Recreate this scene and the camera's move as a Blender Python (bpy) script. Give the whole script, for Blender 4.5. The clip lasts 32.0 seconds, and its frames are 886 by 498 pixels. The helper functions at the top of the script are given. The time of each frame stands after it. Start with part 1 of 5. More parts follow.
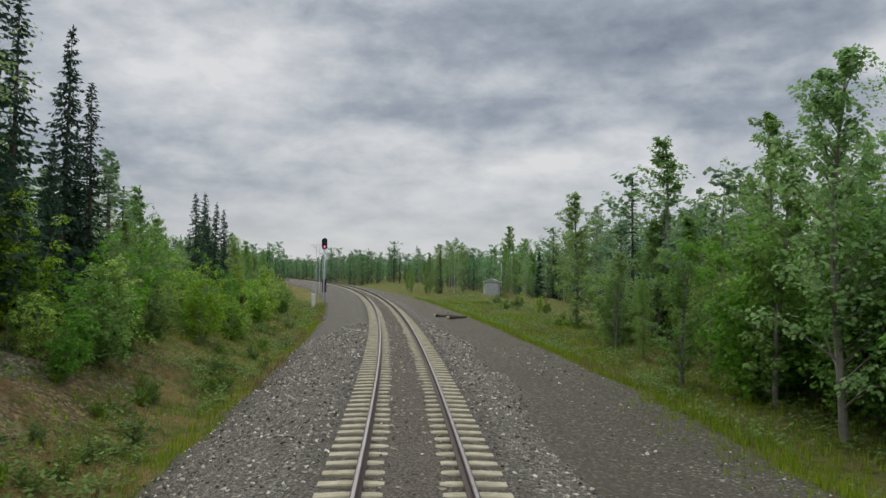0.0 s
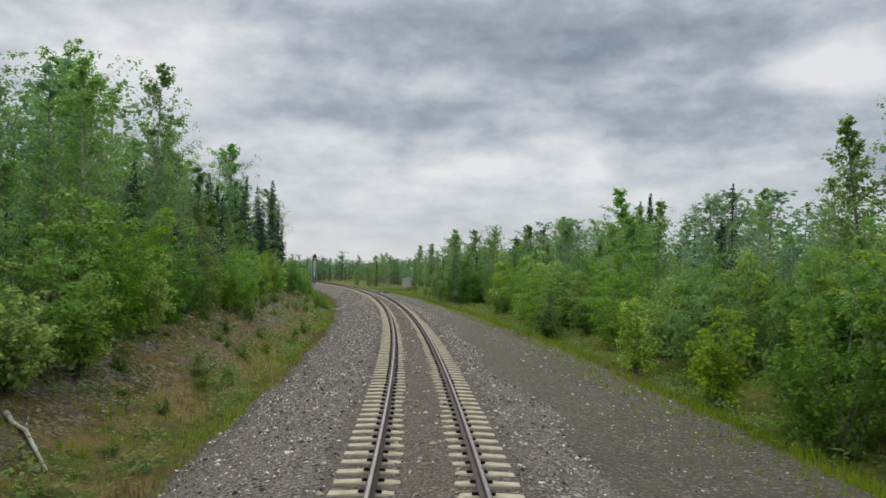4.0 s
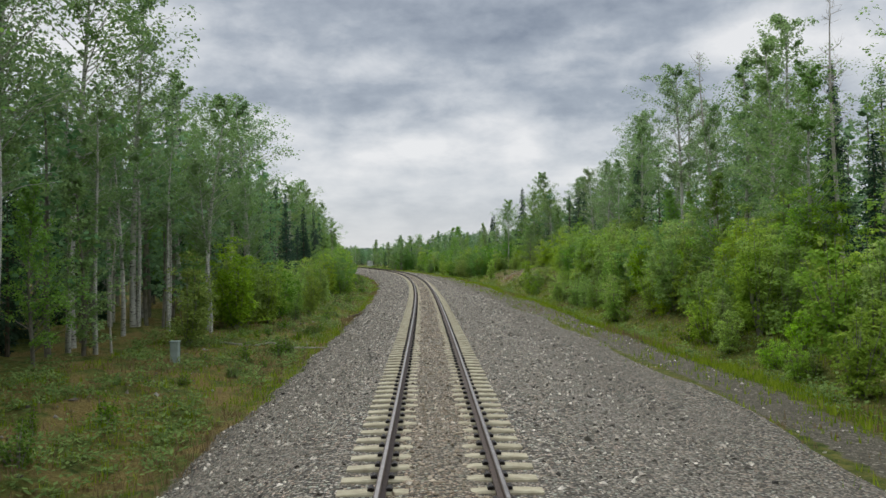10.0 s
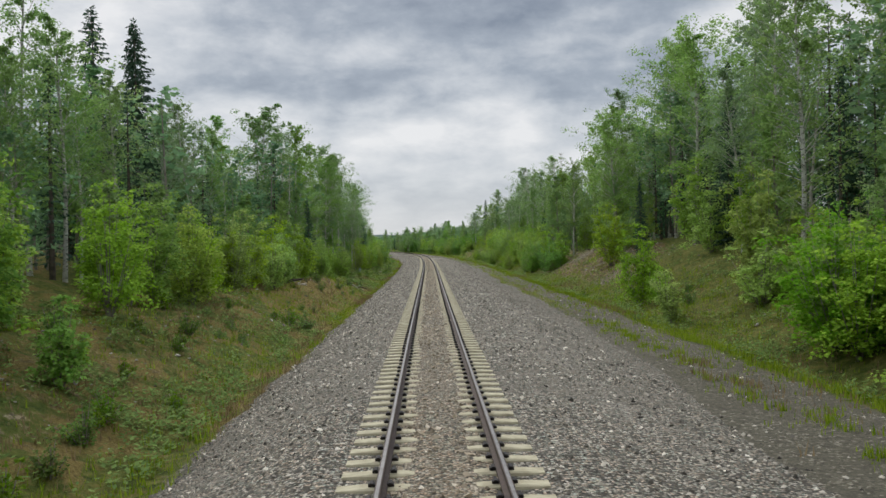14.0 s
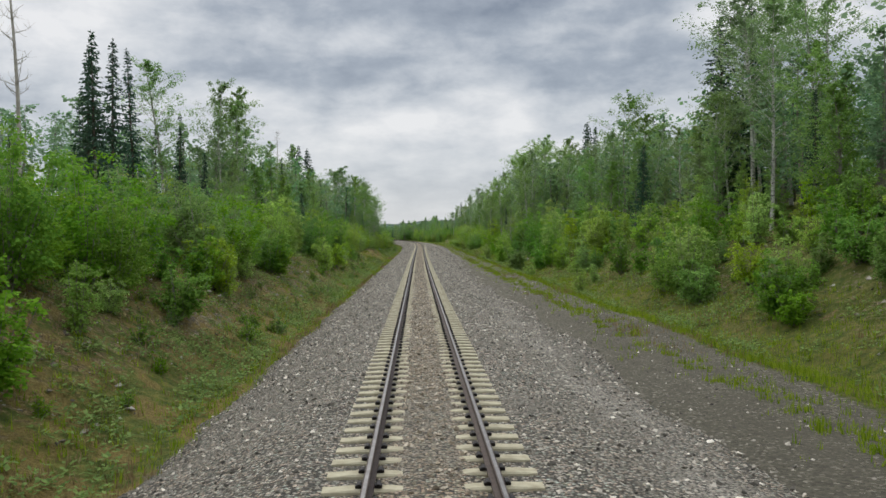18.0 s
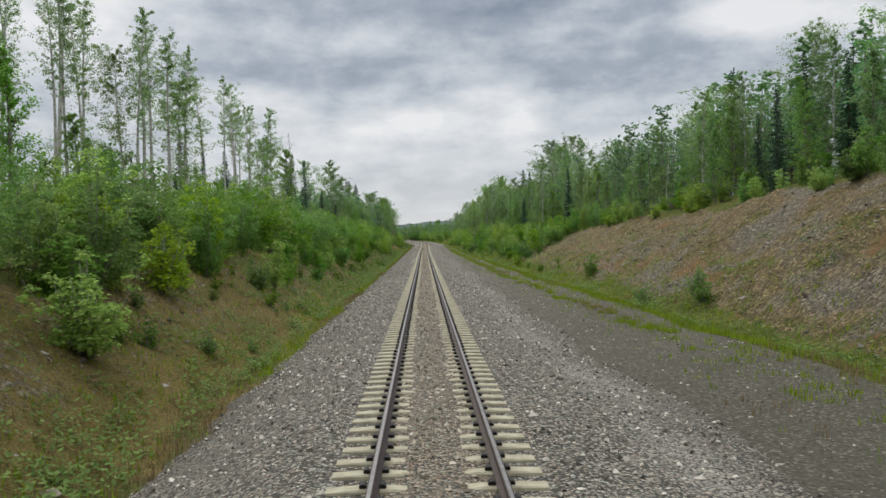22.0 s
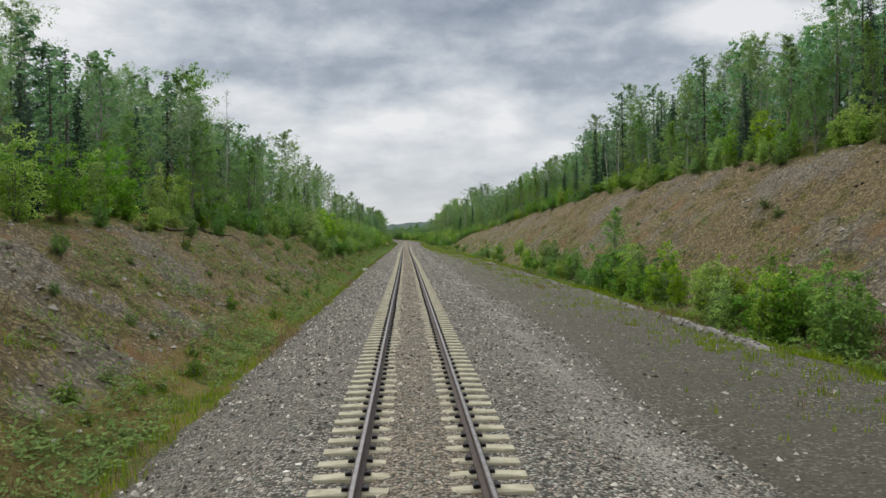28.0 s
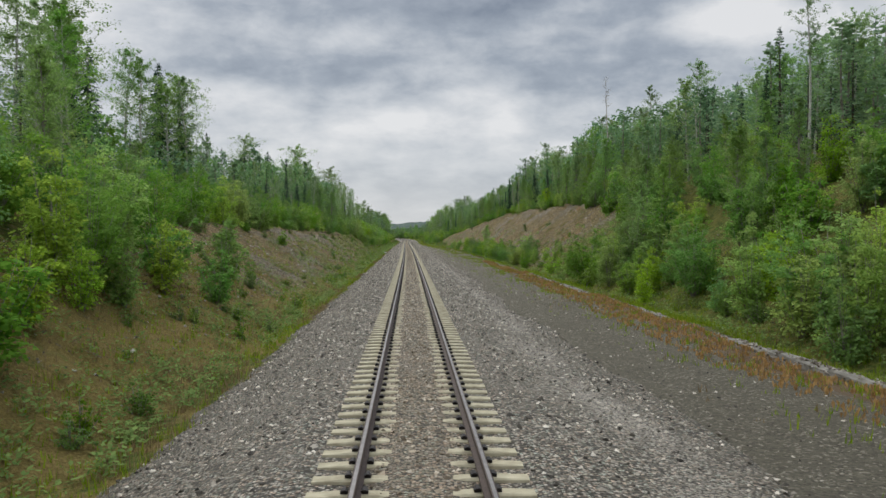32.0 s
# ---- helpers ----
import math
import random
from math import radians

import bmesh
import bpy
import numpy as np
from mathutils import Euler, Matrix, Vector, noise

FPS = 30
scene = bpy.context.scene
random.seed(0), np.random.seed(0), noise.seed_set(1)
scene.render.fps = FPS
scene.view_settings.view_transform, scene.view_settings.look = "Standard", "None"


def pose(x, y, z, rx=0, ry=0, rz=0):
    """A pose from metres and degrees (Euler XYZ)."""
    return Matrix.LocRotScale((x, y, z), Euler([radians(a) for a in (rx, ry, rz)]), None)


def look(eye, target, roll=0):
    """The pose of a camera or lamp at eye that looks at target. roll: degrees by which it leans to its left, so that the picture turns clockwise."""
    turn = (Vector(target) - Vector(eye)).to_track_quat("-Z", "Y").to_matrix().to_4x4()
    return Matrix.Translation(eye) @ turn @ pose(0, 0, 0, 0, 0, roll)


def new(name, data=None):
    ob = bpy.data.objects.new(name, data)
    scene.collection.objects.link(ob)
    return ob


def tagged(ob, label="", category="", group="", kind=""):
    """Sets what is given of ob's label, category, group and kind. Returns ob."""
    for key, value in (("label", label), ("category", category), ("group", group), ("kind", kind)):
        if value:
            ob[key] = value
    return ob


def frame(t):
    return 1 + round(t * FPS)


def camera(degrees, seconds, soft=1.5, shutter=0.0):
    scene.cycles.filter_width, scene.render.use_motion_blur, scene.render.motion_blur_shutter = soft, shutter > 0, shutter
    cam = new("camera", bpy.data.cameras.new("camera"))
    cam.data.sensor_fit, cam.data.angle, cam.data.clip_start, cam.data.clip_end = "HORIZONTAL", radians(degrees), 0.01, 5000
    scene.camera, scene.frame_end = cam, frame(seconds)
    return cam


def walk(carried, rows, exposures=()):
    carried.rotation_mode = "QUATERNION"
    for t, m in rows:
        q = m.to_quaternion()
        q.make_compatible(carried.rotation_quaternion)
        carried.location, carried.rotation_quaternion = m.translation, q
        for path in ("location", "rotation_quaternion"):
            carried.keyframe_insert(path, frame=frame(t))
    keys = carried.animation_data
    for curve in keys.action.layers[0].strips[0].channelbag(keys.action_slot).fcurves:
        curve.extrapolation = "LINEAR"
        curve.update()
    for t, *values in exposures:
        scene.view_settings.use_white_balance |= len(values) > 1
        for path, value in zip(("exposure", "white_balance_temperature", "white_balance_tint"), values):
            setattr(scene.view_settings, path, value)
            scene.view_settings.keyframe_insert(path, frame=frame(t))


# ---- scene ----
from mathutils import Quaternion

# The line of the track: u is the distance along it in metres, growing in the direction that the camera faces.
# CURVE holds its curvature (1/km, to the left) every 50 m, GRADE its gradient (per cent) every 150 m.
CURVE = [-0.006, 0.06, 0.034, 0.032, 0.04, -0.071, 0.01, -0.0, -0.046, -0.066, 0.071, 0.268, 0.846, 1.318, 1.156, 1.105, 1.043, 0.995, 0.967, 0.948, 0.934, 0.934, 0.934, 0.934, 0.934]
GRADE = [0.38, 0.4, -0.08, 0.56, 0.98, 0.77, 0.67, 0.61, 0.57]
U_GRID = np.arange(-120.0, 1401.0, 2.0)
_k = np.interp(U_GRID, np.arange(0, 1201, 50.0), CURVE) * 1e-3
_k[U_GRID < 0] = 0.0
_s = np.interp(U_GRID, np.arange(0, 1201, 150.0), GRADE) * 1e-2
_th = np.concatenate([[0], np.cumsum(_k[1:] + _k[:-1])])
_mid = (_th[1:] + _th[:-1]) / 2
_x = np.concatenate([[0], np.cumsum(-2 * np.sin(_mid))])
_y = np.concatenate([[0], np.cumsum(2 * np.cos(_mid))])
_z = np.concatenate([[0], np.cumsum(_s[1:] + _s[:-1])])
_x, _y, _z = (a - np.interp(0.0, U_GRID, a) for a in (_x, _y, _z))


def heading(u):
    return np.interp(u, U_GRID, _th)


def grade(u):
    return np.interp(u, U_GRID, _s)


def rail_level(u):
    return np.interp(u, U_GRID, _z)


def spot(u, d, z=0.0):
    """World place at u along the track, d metres to its right, z above its rails."""
    a = heading(u)
    return np.interp(u, U_GRID, _x) + d * np.cos(a), np.interp(u, U_GRID, _y) + d * np.sin(a), rail_level(u) + z


# ---- camera: seconds, place along the track, turn against the track to the left, tilt against its grade, roll ----
CAM_HEIGHT, CAM_SIDE = 2.705, -0.133
ROWS = [
    (0, 721.9, -2.07, 1.54, -0.87), (0.5, 711.2, -2.13, 1.29, -0.85),
    (1, 700.6, -2.29, 1.46, -0.83), (1.5, 690.0, -2.71, 1.58, -1.25),
    (2, 679.4, -2.65, 1.57, -1.59), (2.5, 668.8, -2.24, 1.74, -1.65),
    (3, 658.2, -1.87, 1.70, -1.69), (3.5, 647.5, -1.24, 1.74, -1.70),
    (4, 636.9, -0.89, 1.73, -1.65), (4.5, 626.3, -0.51, 1.72, -1.51),
    (5, 615.7, -0.20, 1.70, -1.38), (5.5, 605.0, -0.05, 1.68, -1.29),
    (6, 594.4, 0.01, 1.70, -1.20), (6.5, 583.7, 0.05, 1.54, -0.93),
    (7, 573.0, 0.27, 1.35, -0.69), (7.5, 562.3, 0.27, 1.60, -0.27),
    (8, 551.6, 0.21, 1.49, -0.43), (8.5, 540.9, -0.00, 1.72, -0.26),
    (9, 530.0, -0.38, 1.39, 0.01), (9.5, 519.2, -0.69, 0.92, 0.30),
    (10, 508.2, -1.00, 0.66, 0.55), (10.5, 497.2, -1.21, 0.79, 0.93),
    (11, 486.1, -1.15, 0.52, 1.00), (11.5, 474.9, -1.03, 0.22, 1.04),
    (12, 463.6, -0.99, -0.04, 1.32), (12.5, 452.4, -0.89, -0.48, 1.33),
    (13, 441.0, -0.72, -0.74, 1.36), (13.5, 429.7, -0.28, -0.39, 1.34),
    (14, 418.3, -1.10, -0.20, 1.33), (14.5, 406.9, -1.24, -0.55, 1.15),
    (15, 395.5, -1.50, -1.02, 0.99), (15.5, 384.1, -2.03, -0.84, 0.75),
    (16, 372.6, -2.21, -0.59, 0.70), (16.5, 361.1, -2.26, -0.76, 0.73),
    (17, 349.6, -2.21, -1.01, 0.80), (17.5, 338.1, -2.07, -1.06, 0.84),
    (18, 326.6, -1.74, -0.74, 0.85), (18.5, 315.0, -1.46, -0.86, 0.78),
    (19, 303.5, -1.03, -0.83, 0.76), (19.5, 291.9, -1.33, -0.80, 0.81),
    (20, 280.3, -1.16, -0.69, 0.91), (20.5, 268.7, -1.63, -0.95, 0.74),
    (21, 257.1, -1.85, -0.77, 0.56), (21.5, 245.5, -1.60, -0.88, 0.75),
    (22, 233.9, -1.44, -0.79, 1.08), (22.5, 222.3, -1.77, -0.88, 1.20),
    (23, 210.6, -1.85, -0.97, 1.21), (23.5, 199.0, -2.02, -0.95, 0.88),
    (24, 187.3, -2.24, -1.03, 0.58), (24.5, 175.6, -2.21, -1.16, 0.40),
    (25, 164.0, -2.56, -1.15, 0.29), (25.5, 152.3, -2.50, -1.23, 0.23),
    (26, 140.6, -2.38, -1.24, 0.25), (26.5, 128.9, -2.17, -1.21, 0.34),
    (27, 117.2, -2.01, -1.14, 0.44), (27.5, 105.5, -2.06, -1.07, 0.52),
    (28, 93.8, -2.46, -0.93, 0.61), (28.5, 82.1, -1.44, -0.98, 0.76),
    (29, 70.4, -1.17, -1.01, 0.94), (29.5, 58.6, -1.20, -1.08, 1.14),
    (30, 46.9, -0.61, -1.25, 1.36), (30.5, 35.2, -0.75, -1.25, 1.09),
    (31, 23.5, -0.93, -1.19, 0.77), (31.5, 11.7, -1.69, -1.15, 0.43),
    (32, 0.0, -2.27, -0.95, 0.07),
]


def ride(t, u, yaw, tilt, roll):
    x, y, z = spot(u, CAM_SIDE, CAM_HEIGHT)
    yaw, tilt = math.degrees(heading(u)) + yaw, math.degrees(math.atan(grade(u))) + tilt
    place = Matrix.Translation((x, y, z)) @ Matrix.Rotation(radians(yaw), 4, "Z") @ Matrix.Rotation(radians(90 + tilt), 4, "X")
    return t, place @ Matrix.Rotation(radians(-roll), 4, "Z")


cam = camera(56.13, 32.0, soft=1.55)
walk(cam, [ride(*row) for row in ROWS], [(0, -0.24), (0.8, -0.11), (3.5, -0.08), (7, 0.0), (27.5, 0.0), (29.5, 0.06), (30.2, 0.06), (31, -0.02), (32, -0.09)])

# ---- world and light ----
def build_world():
    world = bpy.data.worlds.new("overcast_sky")
    scene.world = world
    world.use_nodes = True
    nt = world.node_tree
    nt.nodes.clear()
    out = nt.nodes.new("ShaderNodeOutputWorld")
    N = lambda kind, **kw: make_node(nt, kind, **kw)
    sky = N("ShaderNodeTexSky", sky_type="NISHITA", sun_disc=False, sun_elevation=radians(42), sun_rotation=radians(-25))
    back = N("ShaderNodeBackground")
    back.inputs["Strength"].default_value = 0.10
    nt.links.new(sky.outputs[0], back.inputs["Color"])
    co = N("ShaderNodeTexCoord")
    sep = N("ShaderNodeSeparateXYZ")
    nt.links.new(co.outputs["Generated"], sep.inputs[0])
    up = math_node(nt, "MAXIMUM", sep.outputs[2], 0.0)
    deg = 180 / math.pi
    bearing = math_node(nt, "MULTIPLY", math_node(nt, "ARCTAN2", sep.outputs[0], sep.outputs[1]), deg)
    rise = math_node(nt, "MULTIPLY", math_node(nt, "ARCSINE", sep.outputs[2]), deg)

    def layer(sx, sy, detail, rough, seed, warp=0.0):
        """Cloud noise: sx, sy per degree along and above the horizon."""
        comb = N("ShaderNodeCombineXYZ")
        nt.links.new(math_node(nt, "MULTIPLY", bearing, sx), comb.inputs[0])
        nt.links.new(math_node(nt, "MULTIPLY", math_node(nt, "POWER", math_node(nt, "MAXIMUM", rise, 0.0), 0.8), sy * 1.7), comb.inputs[1])
        comb.inputs[2].default_value = seed
        n = N("ShaderNodeTexNoise")
        n.inputs["Scale"].default_value, n.inputs["Detail"].default_value, n.inputs["Roughness"].default_value = 1.0, detail, rough
        n.inputs["Distortion"].default_value = warp
        nt.links.new(comb.outputs[0], n.inputs["Vector"])
        return math_node(nt, "SUBTRACT", n.outputs["Fac"], 0.5)

    ramp = N("ShaderNodeValToRGB")
    e = ramp.color_ramp.elements
    e[0].position, e[0].color = 0.18, (0.228, 0.268, 0.335, 1)
    e[1].position, e[1].color = 0.86, (0.82, 0.825, 0.838, 1)
    m = e.new(0.40)
    m.color = (0.365, 0.41, 0.475, 1)
    m = e.new(0.60)
    m.color = (0.572, 0.605, 0.65, 1)
    # wide sheets, long streaks and small billows
    cover = math_node(nt, "ADD", math_node(nt, "MULTIPLY", layer(0.055, 0.14, 5.0, 0.45, SKY_SEED), 0.70), 0.54)
    cover = math_node(nt, "ADD", cover, math_node(nt, "MULTIPLY", layer(0.11, 0.50, 6.0, 0.5, SKY_SEED + 3), 0.30))
    billow = layer(0.26, 0.62, 8.0, 0.58, SKY_SEED + 7, 0.15)
    cover = math_node(nt, "ADD", cover, math_node(nt, "MULTIPLY", billow, 0.72))
    # thick and thin parts of the sheet: bearing to the right of +y, elevation, half-widths, gain
    for b0, e0, wb, we, gain in SHEETS:
        x = math_node(nt, "DIVIDE", math_node(nt, "SUBTRACT", bearing, b0), wb)
        y = math_node(nt, "DIVIDE", math_node(nt, "SUBTRACT", rise, e0), we)
        r2 = math_node(nt, "ADD", math_node(nt, "MULTIPLY", x, x), math_node(nt, "MULTIPLY", y, y))
        cover = math_node(nt, "ADD", cover, math_node(nt, "MULTIPLY", math_node(nt, "EXPONENT", math_node(nt, "MULTIPLY", r2, -1.0)), gain))
    nt.links.new(cover, ramp.inputs[0])
    # a paler band of thinner cloud towards the horizon
    low = N("ShaderNodeMapRange")
    low.inputs["From Min"].default_value, low.inputs["From Max"].default_value = 0.02, 0.13
    low.inputs["To Min"].default_value, low.inputs["To Max"].default_value = 0.7, 0.0
    nt.links.new(up, low.inputs["Value"])
    mix = N("ShaderNodeMix", data_type="RGBA")
    nt.links.new(low.outputs[0], mix.inputs["Factor"])
    nt.links.new(ramp.outputs[0], mix.inputs["A"])
    mix.inputs["B"].default_value = (0.74, 0.76, 0.785, 1)
    # an overcast sky is about three times as bright overhead as at its rim
    lift = math_node(nt, "ADD", math_node(nt, "MULTIPLY", math_node(nt, "MAXIMUM", math_node(nt, "SUBTRACT", up, 0.3), 0.0), ZENITH), 1.0)
    cloud = N("ShaderNodeBackground")
    nt.links.new(mix.outputs["Result"], cloud.inputs["Color"])
    nt.links.new(lift, cloud.inputs["Strength"])
    both = N("ShaderNodeMixShader")
    both.inputs[0].default_value = 0.93
    nt.links.new(back.outputs[0], both.inputs[1])
    nt.links.new(cloud.outputs[0], both.inputs[2])
    nt.links.new(both.outputs[0], out.inputs[0])


def make_node(nt, kind, **kw):
    n = nt.nodes.new(kind)
    for key, value in kw.items():
        setattr(n, key, value)
    return n


def math_node(nt, op, a, b=None):
    n = nt.nodes.new("ShaderNodeMath")
    n.operation = op
    for i, v in enumerate((a, b)):
        if v is None:
            continue
        if isinstance(v, (int, float)):
            n.inputs[i].default_value = v
        else:
            nt.links.new(v, n.inputs[i])
    return n.outputs[0]


def step_node(nt, v, lo, hi):
    n = make_node(nt, "ShaderNodeMapRange", interpolation_type="SMOOTHSTEP")
    n.inputs["From Min"].default_value, n.inputs["From Max"].default_value = lo, hi
    nt.links.new(v, n.inputs["Value"])
    return n.outputs[0]


SKY_SEED, ZENITH = 1.9, 3.2
SHEETS = (
    (1.5, 7.2, 9.0, 2.2, 0.22), (6.7, 8.2, 1.7, 1.0, 0.18), (4.0, 9.8, 2.2, 0.7, 0.20), (-2.0, 7.8, 3.0, 0.9, 0.13), (21.5, 14.2, 3.5, 2.0, 0.42), (29.0, 13.0, 7.0, 3.0, 0.32),
    (4.0, 16.5, 16.0, 2.6, -0.34), (13.5, 11.6, 6.0, 1.6, -0.22), (-8.0, 11.2, 8.0, 1.2, -0.20), (-22.0, 14.0, 9.0, 4.0, 0.24), (-6.0, 13.4, 8.0, 0.9, 0.09),
)
build_world()
sun = new("sun", bpy.data.lights.new("sun", "SUN"))
sun.data.energy, sun.data.angle, sun.data.color = 1.2, radians(25), (1.0, 0.96, 0.90)
sun.matrix_world = look((0, 0, 0), (-math.sin(radians(-25)) * 0.74, -math.cos(radians(-25)) * 0.74, -0.67))


# ---- materials ----
def material(name, rough=0.8, spec=0.3, metal=0.0):
    m = bpy.data.materials.new(name)
    m.use_nodes = True
    nt = m.node_tree
    b = nt.nodes["Principled BSDF"]
    b.inputs["Roughness"].default_value, b.inputs["Specular IOR Level"].default_value, b.inputs["Metallic"].default_value = rough, spec, metal
    return m, nt, b


def noise_node(nt, scale, detail=4.0, vector=None, rough=0.55):
    n = make_node(nt, "ShaderNodeTexNoise")
    n.inputs["Scale"].default_value, n.inputs["Detail"].default_value, n.inputs["Roughness"].default_value = scale, detail, rough
    if vector is not None:
        nt.links.new(vector, n.inputs["Vector"])
    return n.outputs["Fac"]


def ramp_node(nt, fac, *stops):
    r = make_node(nt, "ShaderNodeValToRGB")
    e = r.color_ramp.elements
    while len(e) < len(stops):
        e.new(0.5)
    for el, (p, c) in zip(e, stops):
        el.position, el.color = p, (*c, 1)
    nt.links.new(fac, r.inputs[0])
    return r.outputs[0]


def mix_node(nt, fac, a, b, mode="MIX"):
    m = make_node(nt, "ShaderNodeMix", data_type="RGBA", blend_type=mode)
    for sock, v in ((m.inputs["Factor"], fac), (m.inputs["A"], a), (m.inputs["B"], b)):
        if isinstance(v, tuple):
            sock.default_value = (*v, 1)
        elif isinstance(v, (int, float)):
            sock.default_value = v
        else:
            nt.links.new(v, sock)
    return m.outputs["Result"]


def bump_node(nt, bsdf, height, strength, dist=0.02):
    b = make_node(nt, "ShaderNodeBump")
    b.inputs["Strength"].default_value, b.inputs["Distance"].default_value = strength, dist
    nt.links.new(height, b.inputs["Height"])
    nt.links.new(b.outputs[0], bsdf.inputs["Normal"])


def place_vector(nt):
    return make_node(nt, "ShaderNodeNewGeometry").outputs["Position"]


def leaf_material(name, dark, light, glow=0.35):
    """Leaf green that differs from leaf to leaf and from plant to plant; some light passes through."""
    m, nt, b = material(name, 0.75, 0.04)
    rnd = make_node(nt, "ShaderNodeNewGeometry").outputs["Random Per Island"]
    own = make_node(nt, "ShaderNodeObjectInfo").outputs["Random"]
    col = mix_node(nt, rnd, dark, light)
    hsv = make_node(nt, "ShaderNodeHueSaturation")
    nt.links.new(col, hsv.inputs["Color"])
    for sock, lo, hi in (("Hue", 0.478, 0.508), ("Value", 1.14, 1.66), ("Saturation", 0.8, 1.1)):
        r = make_node(nt, "ShaderNodeMapRange")
        r.inputs["To Min"].default_value, r.inputs["To Max"].default_value = lo, hi
        src = own
        if sock != "Hue":
            src = math_node(nt, "FRACT", math_node(nt, "MULTIPLY", own, 7.31 if sock == "Value" else 13.7))
        nt.links.new(src, r.inputs["Value"])
        nt.links.new(r.outputs[0], hsv.inputs[sock])
    nt.links.new(hsv.outputs[0], b.inputs["Base Color"])
    tr = make_node(nt, "ShaderNodeBsdfTranslucent")
    nt.links.new(hsv.outputs[0], tr.inputs["Color"])
    mx = make_node(nt, "ShaderNodeMixShader")
    mx.inputs[0].default_value = glow
    nt.links.new(b.outputs[0], mx.inputs[1])
    nt.links.new(tr.outputs[0], mx.inputs[2])
    nt.links.new(mx.outputs[0], nt.nodes["Material Output"].inputs["Surface"])
    return m


def bark_material(name, a, b_, marks=None):
    m, nt, b = material(name, 0.85, 0.2)
    co = make_node(nt, "ShaderNodeTexCoord").outputs["Object"]
    n1 = noise_node(nt, 3.0, 5.0, co)
    col = ramp_node(nt, n1, (0.35, a), (0.65, b_))
    if marks:
        mp = make_node(nt, "ShaderNodeMapping")
        mp.inputs["Scale"].default_value = (2.5, 2.5, 9.0)
        nt.links.new(co, mp.inputs["Vector"])
        n2 = noise_node(nt, 2.0, 3.0, mp.outputs[0])
        col = mix_node(nt, step_node(nt, n2, 0.56, 0.64), col, marks)
    nt.links.new(col, b.inputs["Base Color"])
    bump_node(nt, b, noise_node(nt, 25.0, 4.0, co), 0.5, 0.02)
    return m


def stone_material(name, stops, scale=22.0):
    """Crushed stone: every cell of the pattern is one stone with its own grey."""
    m, nt, b = material(name, 0.9, 0.25)
    p = place_vector(nt)
    v = make_node(nt, "ShaderNodeTexVoronoi")
    v.inputs["Scale"].default_value = scale
    nt.links.new(p, v.inputs["Vector"])
    sep = make_node(nt, "ShaderNodeSeparateColor")
    nt.links.new(v.outputs["Color"], sep.inputs[0])
    col = ramp_node(nt, sep.outputs[0], *stops)
    col = mix_node(nt, step_node(nt, sep.outputs[1], 0.62, 0.72), col, mix_node(nt, 1.0, col, (1.12, 0.97, 0.88), "MULTIPLY"))
    col = mix_node(nt, step_node(nt, sep.outputs[2], 0.72, 0.80), col, mix_node(nt, 1.0, col, (0.84, 0.99, 0.98), "MULTIPLY"))
    patch = noise_node(nt, 0.35, 5.0, p)
    col = mix_node(nt, step_node(nt, patch, 0.4, 0.7), col, mix_node(nt, 0.5, col, (0.30, 0.265, 0.21)))
    dirt = make_node(nt, "ShaderNodeAttribute", attribute_name="fouled").outputs["Fac"]
    col = mix_node(nt, math_node(nt, "MULTIPLY", dirt, 0.75), col, mix_node(nt, 0.68, col, (0.115, 0.098, 0.074)))
    pale = make_node(nt, "ShaderNodeAttribute", attribute_name="dusty").outputs["Fac"]
    col = mix_node(nt, math_node(nt, "MULTIPLY", pale, 0.75), col, (0.62, 0.56, 0.47))
    # gaps between the stones: their shade is painted in as near-black colour
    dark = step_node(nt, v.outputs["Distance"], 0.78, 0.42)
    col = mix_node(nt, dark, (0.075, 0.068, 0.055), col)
    grain = noise_node(nt, 60.0, 3.0, p)
    col = mix_node(nt, 0.3, col, mix_node(nt, grain, (0.02, 0.02, 0.015), col), "MIX")
    nt.links.new(col, b.inputs["Base Color"])
    bump_node(nt, b, math_node(nt, "SUBTRACT", 1.0, v.outputs["Distance"]), 1.0, 0.06)
    return m


def scatter_material(name, stops, rough=0.9):
    """Loose pieces, each with its own shade."""
    m, nt, b = material(name, rough, 0.25)
    rnd = make_node(nt, "ShaderNodeNewGeometry").outputs["Random Per Island"]
    nt.links.new(ramp_node(nt, rnd, *stops), b.inputs["Base Color"])
    return m


def plain_material(name, a, b_, rough=0.8, metal=0.0, scale=6.0, bump=0.2):
    m, nt, b = material(name, rough, 0.4, metal)
    p = place_vector(nt)
    n = noise_node(nt, scale, 6.0, p)
    nt.links.new(ramp_node(nt, n, (0.3, a), (0.7, b_)), b.inputs["Base Color"])
    bump_node(nt, b, noise_node(nt, scale * 12, 3.0, p), bump, 0.01)
    return m


GREYS = ((0.0, (0.035, 0.031, 0.025)), (0.28, (0.131, 0.116, 0.092)), (0.58, (0.342, 0.303, 0.243)), (0.85, (0.60, 0.535, 0.437)), (1.0, (0.80, 0.73, 0.612)))
WARM = ((0.0, (0.103, 0.08, 0.053)), (0.35, (0.295, 0.24, 0.168)), (0.75, (0.468, 0.387, 0.28)), (0.97, (0.655, 0.57, 0.45)))
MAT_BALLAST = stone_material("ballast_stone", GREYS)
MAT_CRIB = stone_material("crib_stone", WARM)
MAT_STONE = scatter_material("loose_stone", GREYS)
MAT_CRIB_STONE = scatter_material("loose_crib_stone", WARM)
